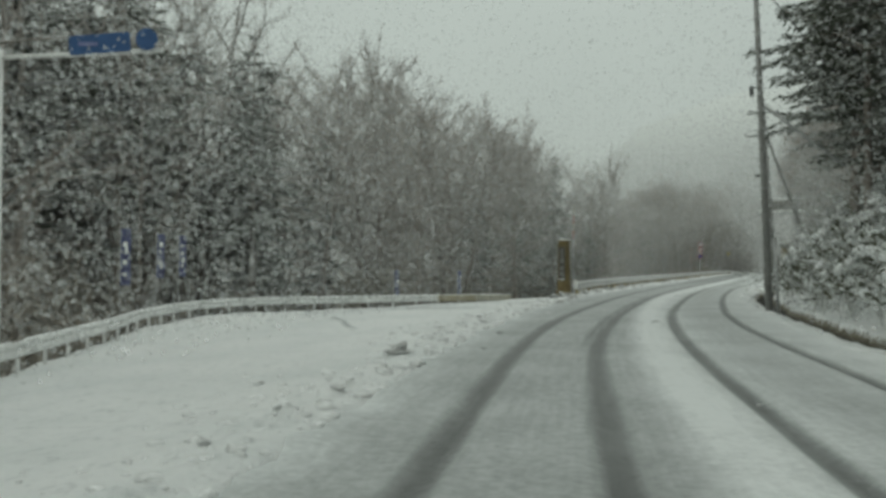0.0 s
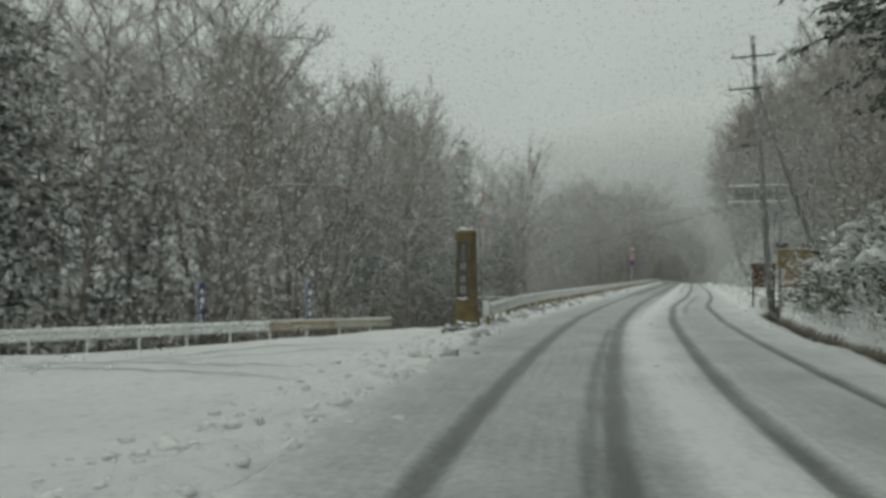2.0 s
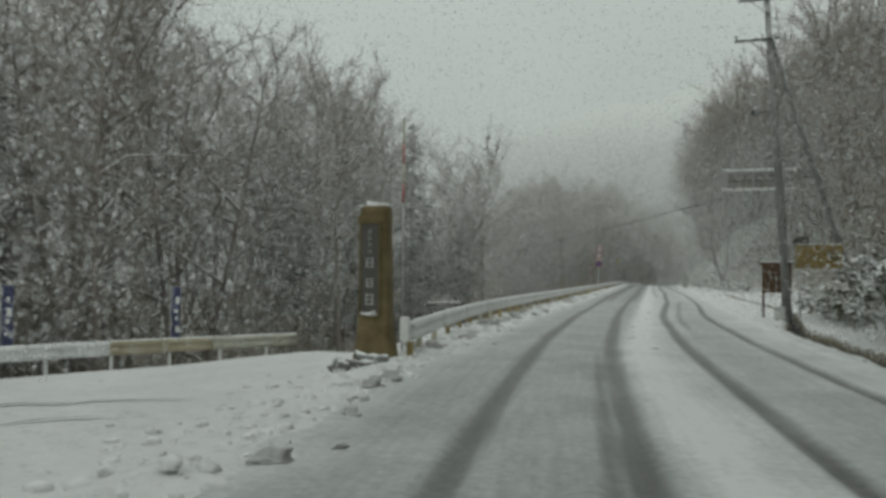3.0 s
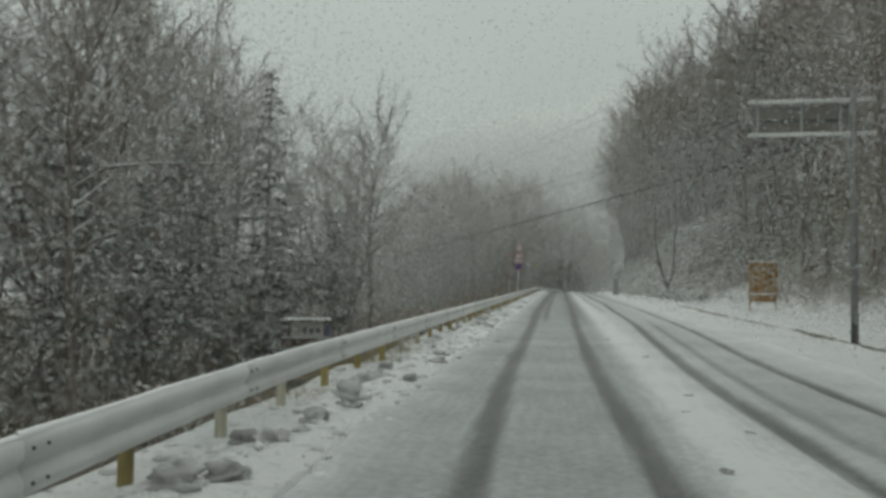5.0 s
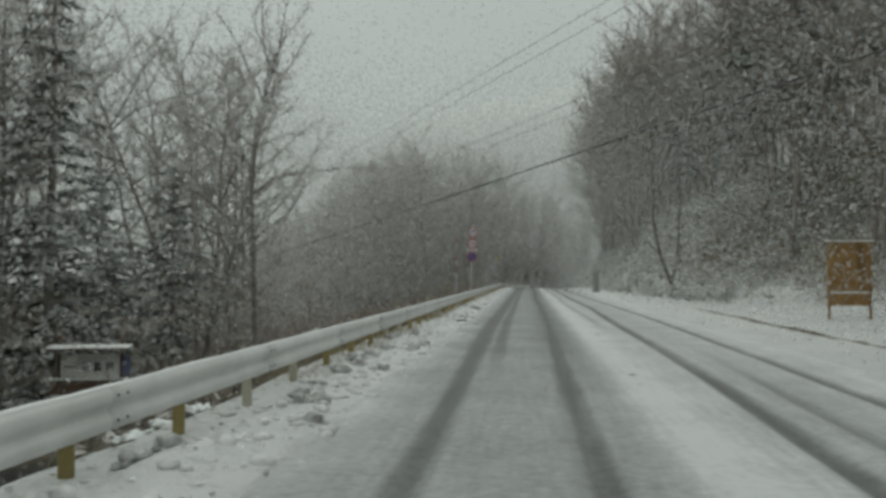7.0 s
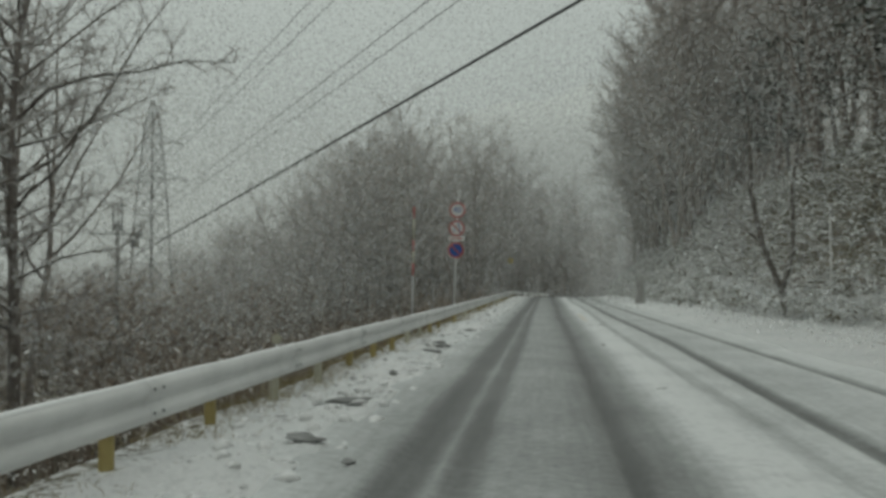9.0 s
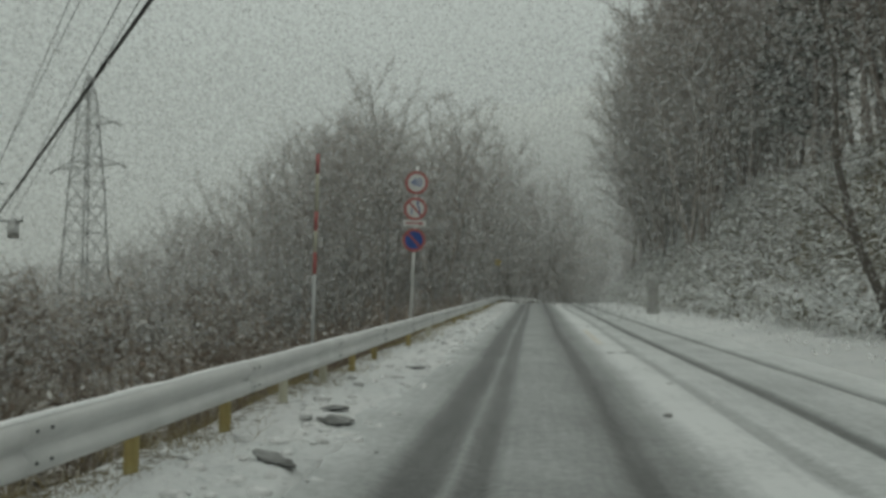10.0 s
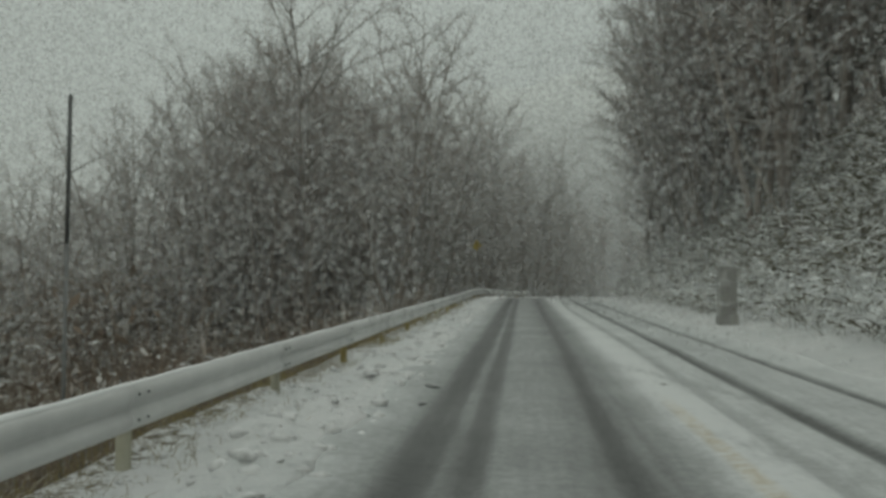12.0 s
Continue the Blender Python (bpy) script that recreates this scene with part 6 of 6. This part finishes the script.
for x, y, size in ((1.44, -34.8, 1.3), (-0.9, -15.5, 1.2), (-1.04, -13.3, 1.0), (-1.49, -10.5, 1.5), (-1.52, -11.2, 1.1), (-1.75, -10.9, 0.9), (-1.7, -9.6, 0.8), (1.0, -33.0, 0.8), (-2.46, 6.3, 1.7), (-2.3, 5.6, 1.0), (-2.73, 8.15, 1.3), (-2.53, 8.5, 1.0), (-2.57, 10.7, 1.3), (-2.54, 7.4, 0.9), (-2.74, 9.0, 1.1), (-2.6, 1.8, 1.2)):
    clod(x, y, size)
for k in range(130):
    s = CLODS.uniform(-48, -6) if k % 6 else CLODS.uniform(-6, 34)
    d = CLODS.gauss(-2.05, 0.26) if s < -6 else CLODS.gauss(-2.45, 0.34)
    x, y = plan(s, d)
    clod(float(x), float(y), CLODS.uniform(0.25, 0.85) ** 1.6)
for k in range(105):
    s = CLODS.uniform(-6, 36)
    x, y = plan(s, CLODS.uniform(-3.0, -2.05))
    clod(float(x), float(y), CLODS.uniform(0.5, 1.2) ** 1.4)
for k in range(40):
    s = CLODS.uniform(-45, 60)
    d = CLODS.gauss(1.55, 0.2)
    x, y = plan(s, d)
    clod(float(x), float(y), CLODS.uniform(0.14, 0.36), "small lump of slush between the lanes")
wet_meshes = []
for k in range(4):
    me = bpy.data.meshes.new("clod")
    b = lump_bm((0.15, 0.12, 0.10), 50.0 + k, 0.8)
    b.to_mesh(me)
    b.free()
    me.materials.append(WETSLUSH)
    wet_meshes.append(me)
for x, y, size in ((-2.2, 43.4, 1.5), (-2.05, 43.0, 0.9), (-2.2, 52.2, 1.3), (-2.0, 40.9, 1.1), (-2.1, 49.8, 1.2), (-2.3, 52.8, 0.8), (-2.25, 46.5, 0.7), (-2.1, 57.5, 0.8)):
    ob = new("slush_clod", wet_meshes[int(y) % 4])
    ob.matrix_basis = pose(x, y, ground_at(x, y) + 0.01, 0, 0, CLODS.uniform(0, 360)) @ Matrix.Diagonal((size * 1.6, size * 0.9, size * 0.5, 1))
    tagged(ob, "dark wet lump of slush on the snowy verge", "slush clod", "slush clods")
for k in range(70):
    s = CLODS.uniform(-44, 80)
    x, y = plan(s, 1.62 + CLODS.gauss(0, 0.16) if k % 3 else CLODS.gauss(-1.55, 0.22))
    size = CLODS.uniform(0.22, 0.72)
    ob = new("slush_clod", wet_meshes[k % 4])
    ob.matrix_basis = pose(float(x), float(y), road_low(float(x), float(y)), 0, 0, CLODS.uniform(0, 360)) @ Matrix.Diagonal((size * 1.3, size, size * 0.55, 1))
    tagged(ob, "dark wet lump of slush dropped on the road", "slush clod", "slush clods")


# ---- tyre marks on the pull-out ----
def tyre_mark(points, width, level):
    line = smooth_line([(x, y, 0) for x, y in points], 0.3)
    co, vals = [], []
    n = len(line)
    for i in range(n):
        a, b = line[max(i - 1, 0)], line[min(i + 1, n - 1)]
        w = Vector((b[0] - a[0], b[1] - a[1], 0)).normalized()
        side = Vector((w.y, -w.x, 0))
        fade = min(1.0, i / 6, (n - 1 - i) / 6)
        for q in (-1, -0.5, 0, 0.5, 1):
            p = Vector((line[i][0], line[i][1], 0)) + side * q * width
            co.append((p.x, p.y, ground_at(p.x, p.y) + 0.016 - 0.008 * abs(q)))
            vals.append(max(0.05, (level if abs(q) < 0.9 else 0.12) * fade))
    quads = [(i * 5 + k, i * 5 + k + 1, i * 5 + 6 + k, i * 5 + 5 + k) for i in range(n - 1) for k in range(4)]
    tagged(new("tyre_mark", raw_mesh("tyre_mark", np.array(co), quads, ROAD, True, [("slush", np.array(vals))])), "faint tyre mark in fresh snow", "tyre mark", kind="structure")


for pts in ([(-2.4, -18.4), (-5.0, -17.2), (-9.0, -16.0), (-12.0, -15.6)], [(-2.9, -16.9), (-5.4, -15.8), (-9.2, -14.6), (-12.5, -14.0)],
            [(-3.4, -13.2), (-5.5, -13.9), (-8.0, -15.5), (-10.5, -18.5)], [(-3.6, -11.8), (-5.8, -12.5), (-8.8, -14.4), (-11.6, -17.8)], [(-3.6, -26.5), (-6.2, -22.5), (-8.5, -19.5)]):
    tyre_mark(pts, 0.10, 0.42)


# ---- crumbs of snow thrown up along the verge ----
def crumbs(count, seed):
    rng = np.random.default_rng(seed)
    bm = bmesh.new()
    bmesh.ops.create_icosphere(bm, subdivisions=1, radius=1)
    ball = np.array([v.co for v in bm.verts])
    tri = np.array([[v.index for v in f.verts] for f in bm.faces])
    bm.free()
    s = rng.uniform(-46, 100, count)
    d = -2.35 + rng.normal(0, 0.45, count)
    d = np.where(s < -6, -2.2 - np.abs(rng.normal(0, 0.9, count)) + 0.35, np.clip(d, -3.4, -1.7))
    z = np.maximum(ground_z(s, d), np.where(d > -1.95, 0.012, -9.0))
    x, y = plan(s, d)
    r = 0.016 + 0.075 * rng.random(count) ** 3
    k = rng.uniform(0.6, 1.35, (count, len(ball), 1)) * r[:, None, None]
    co = np.stack([x, y, z], 1)[:, None, :] + ball[None] * k * np.array([1.2, 1.2, 0.75])
    return co.reshape(-1, 3), (tri[None] + (np.arange(count) * len(ball))[:, None, None]).reshape(-1, 3)


tagged(new("snow_crumbs", raw_mesh("snow_crumbs", *crumbs(3600, 78), DIRTYSNOW, True)), "crumbs of dirty snow strewn along the verge", "snow", kind="stuff")


# ---- haze added as oversized snowflakes: it thickens the air with distance ----
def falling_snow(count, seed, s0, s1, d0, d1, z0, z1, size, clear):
    """Oversized flakes as haze in a stretch of the air, one face each; none within the clear distance of the lane's
    axis.
    """
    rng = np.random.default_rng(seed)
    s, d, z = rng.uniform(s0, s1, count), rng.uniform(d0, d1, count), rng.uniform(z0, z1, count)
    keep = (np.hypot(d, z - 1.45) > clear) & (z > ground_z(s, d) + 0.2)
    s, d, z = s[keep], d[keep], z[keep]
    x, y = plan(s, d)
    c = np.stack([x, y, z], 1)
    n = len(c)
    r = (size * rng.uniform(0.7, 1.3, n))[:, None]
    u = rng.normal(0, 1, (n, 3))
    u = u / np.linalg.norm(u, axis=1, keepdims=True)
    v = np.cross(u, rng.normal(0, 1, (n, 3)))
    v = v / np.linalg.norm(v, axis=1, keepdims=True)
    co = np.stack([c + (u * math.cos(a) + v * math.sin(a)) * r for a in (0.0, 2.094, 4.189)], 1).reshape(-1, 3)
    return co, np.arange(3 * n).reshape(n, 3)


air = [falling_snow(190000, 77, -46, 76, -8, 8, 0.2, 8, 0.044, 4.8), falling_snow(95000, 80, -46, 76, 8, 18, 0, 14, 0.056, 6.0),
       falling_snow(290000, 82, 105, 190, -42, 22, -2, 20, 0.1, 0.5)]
tagged(new("falling_snow", raw_mesh("falling_snow", *joined(air), HAZEFLAKE)), "oversized snowflakes standing in for haze over the road", "snowflakes", kind="stuff")
# larger, fainter flakes add a smoother haze in front of the woods
faint_air = [falling_snow(100000, 78, -46, 76, -14, -8, -4, 9, 0.082, 6.0), falling_snow(150000, 79, -46, 76, -30, -14, -5, 14, 0.122, 6.0),
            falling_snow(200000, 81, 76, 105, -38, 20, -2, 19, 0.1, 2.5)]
tagged(new("falling_snow", raw_mesh("falling_snow", *joined(faint_air), FAINTHAZE)), "large faint flakes standing in for haze before the woods", "snowflakes", kind="stuff")
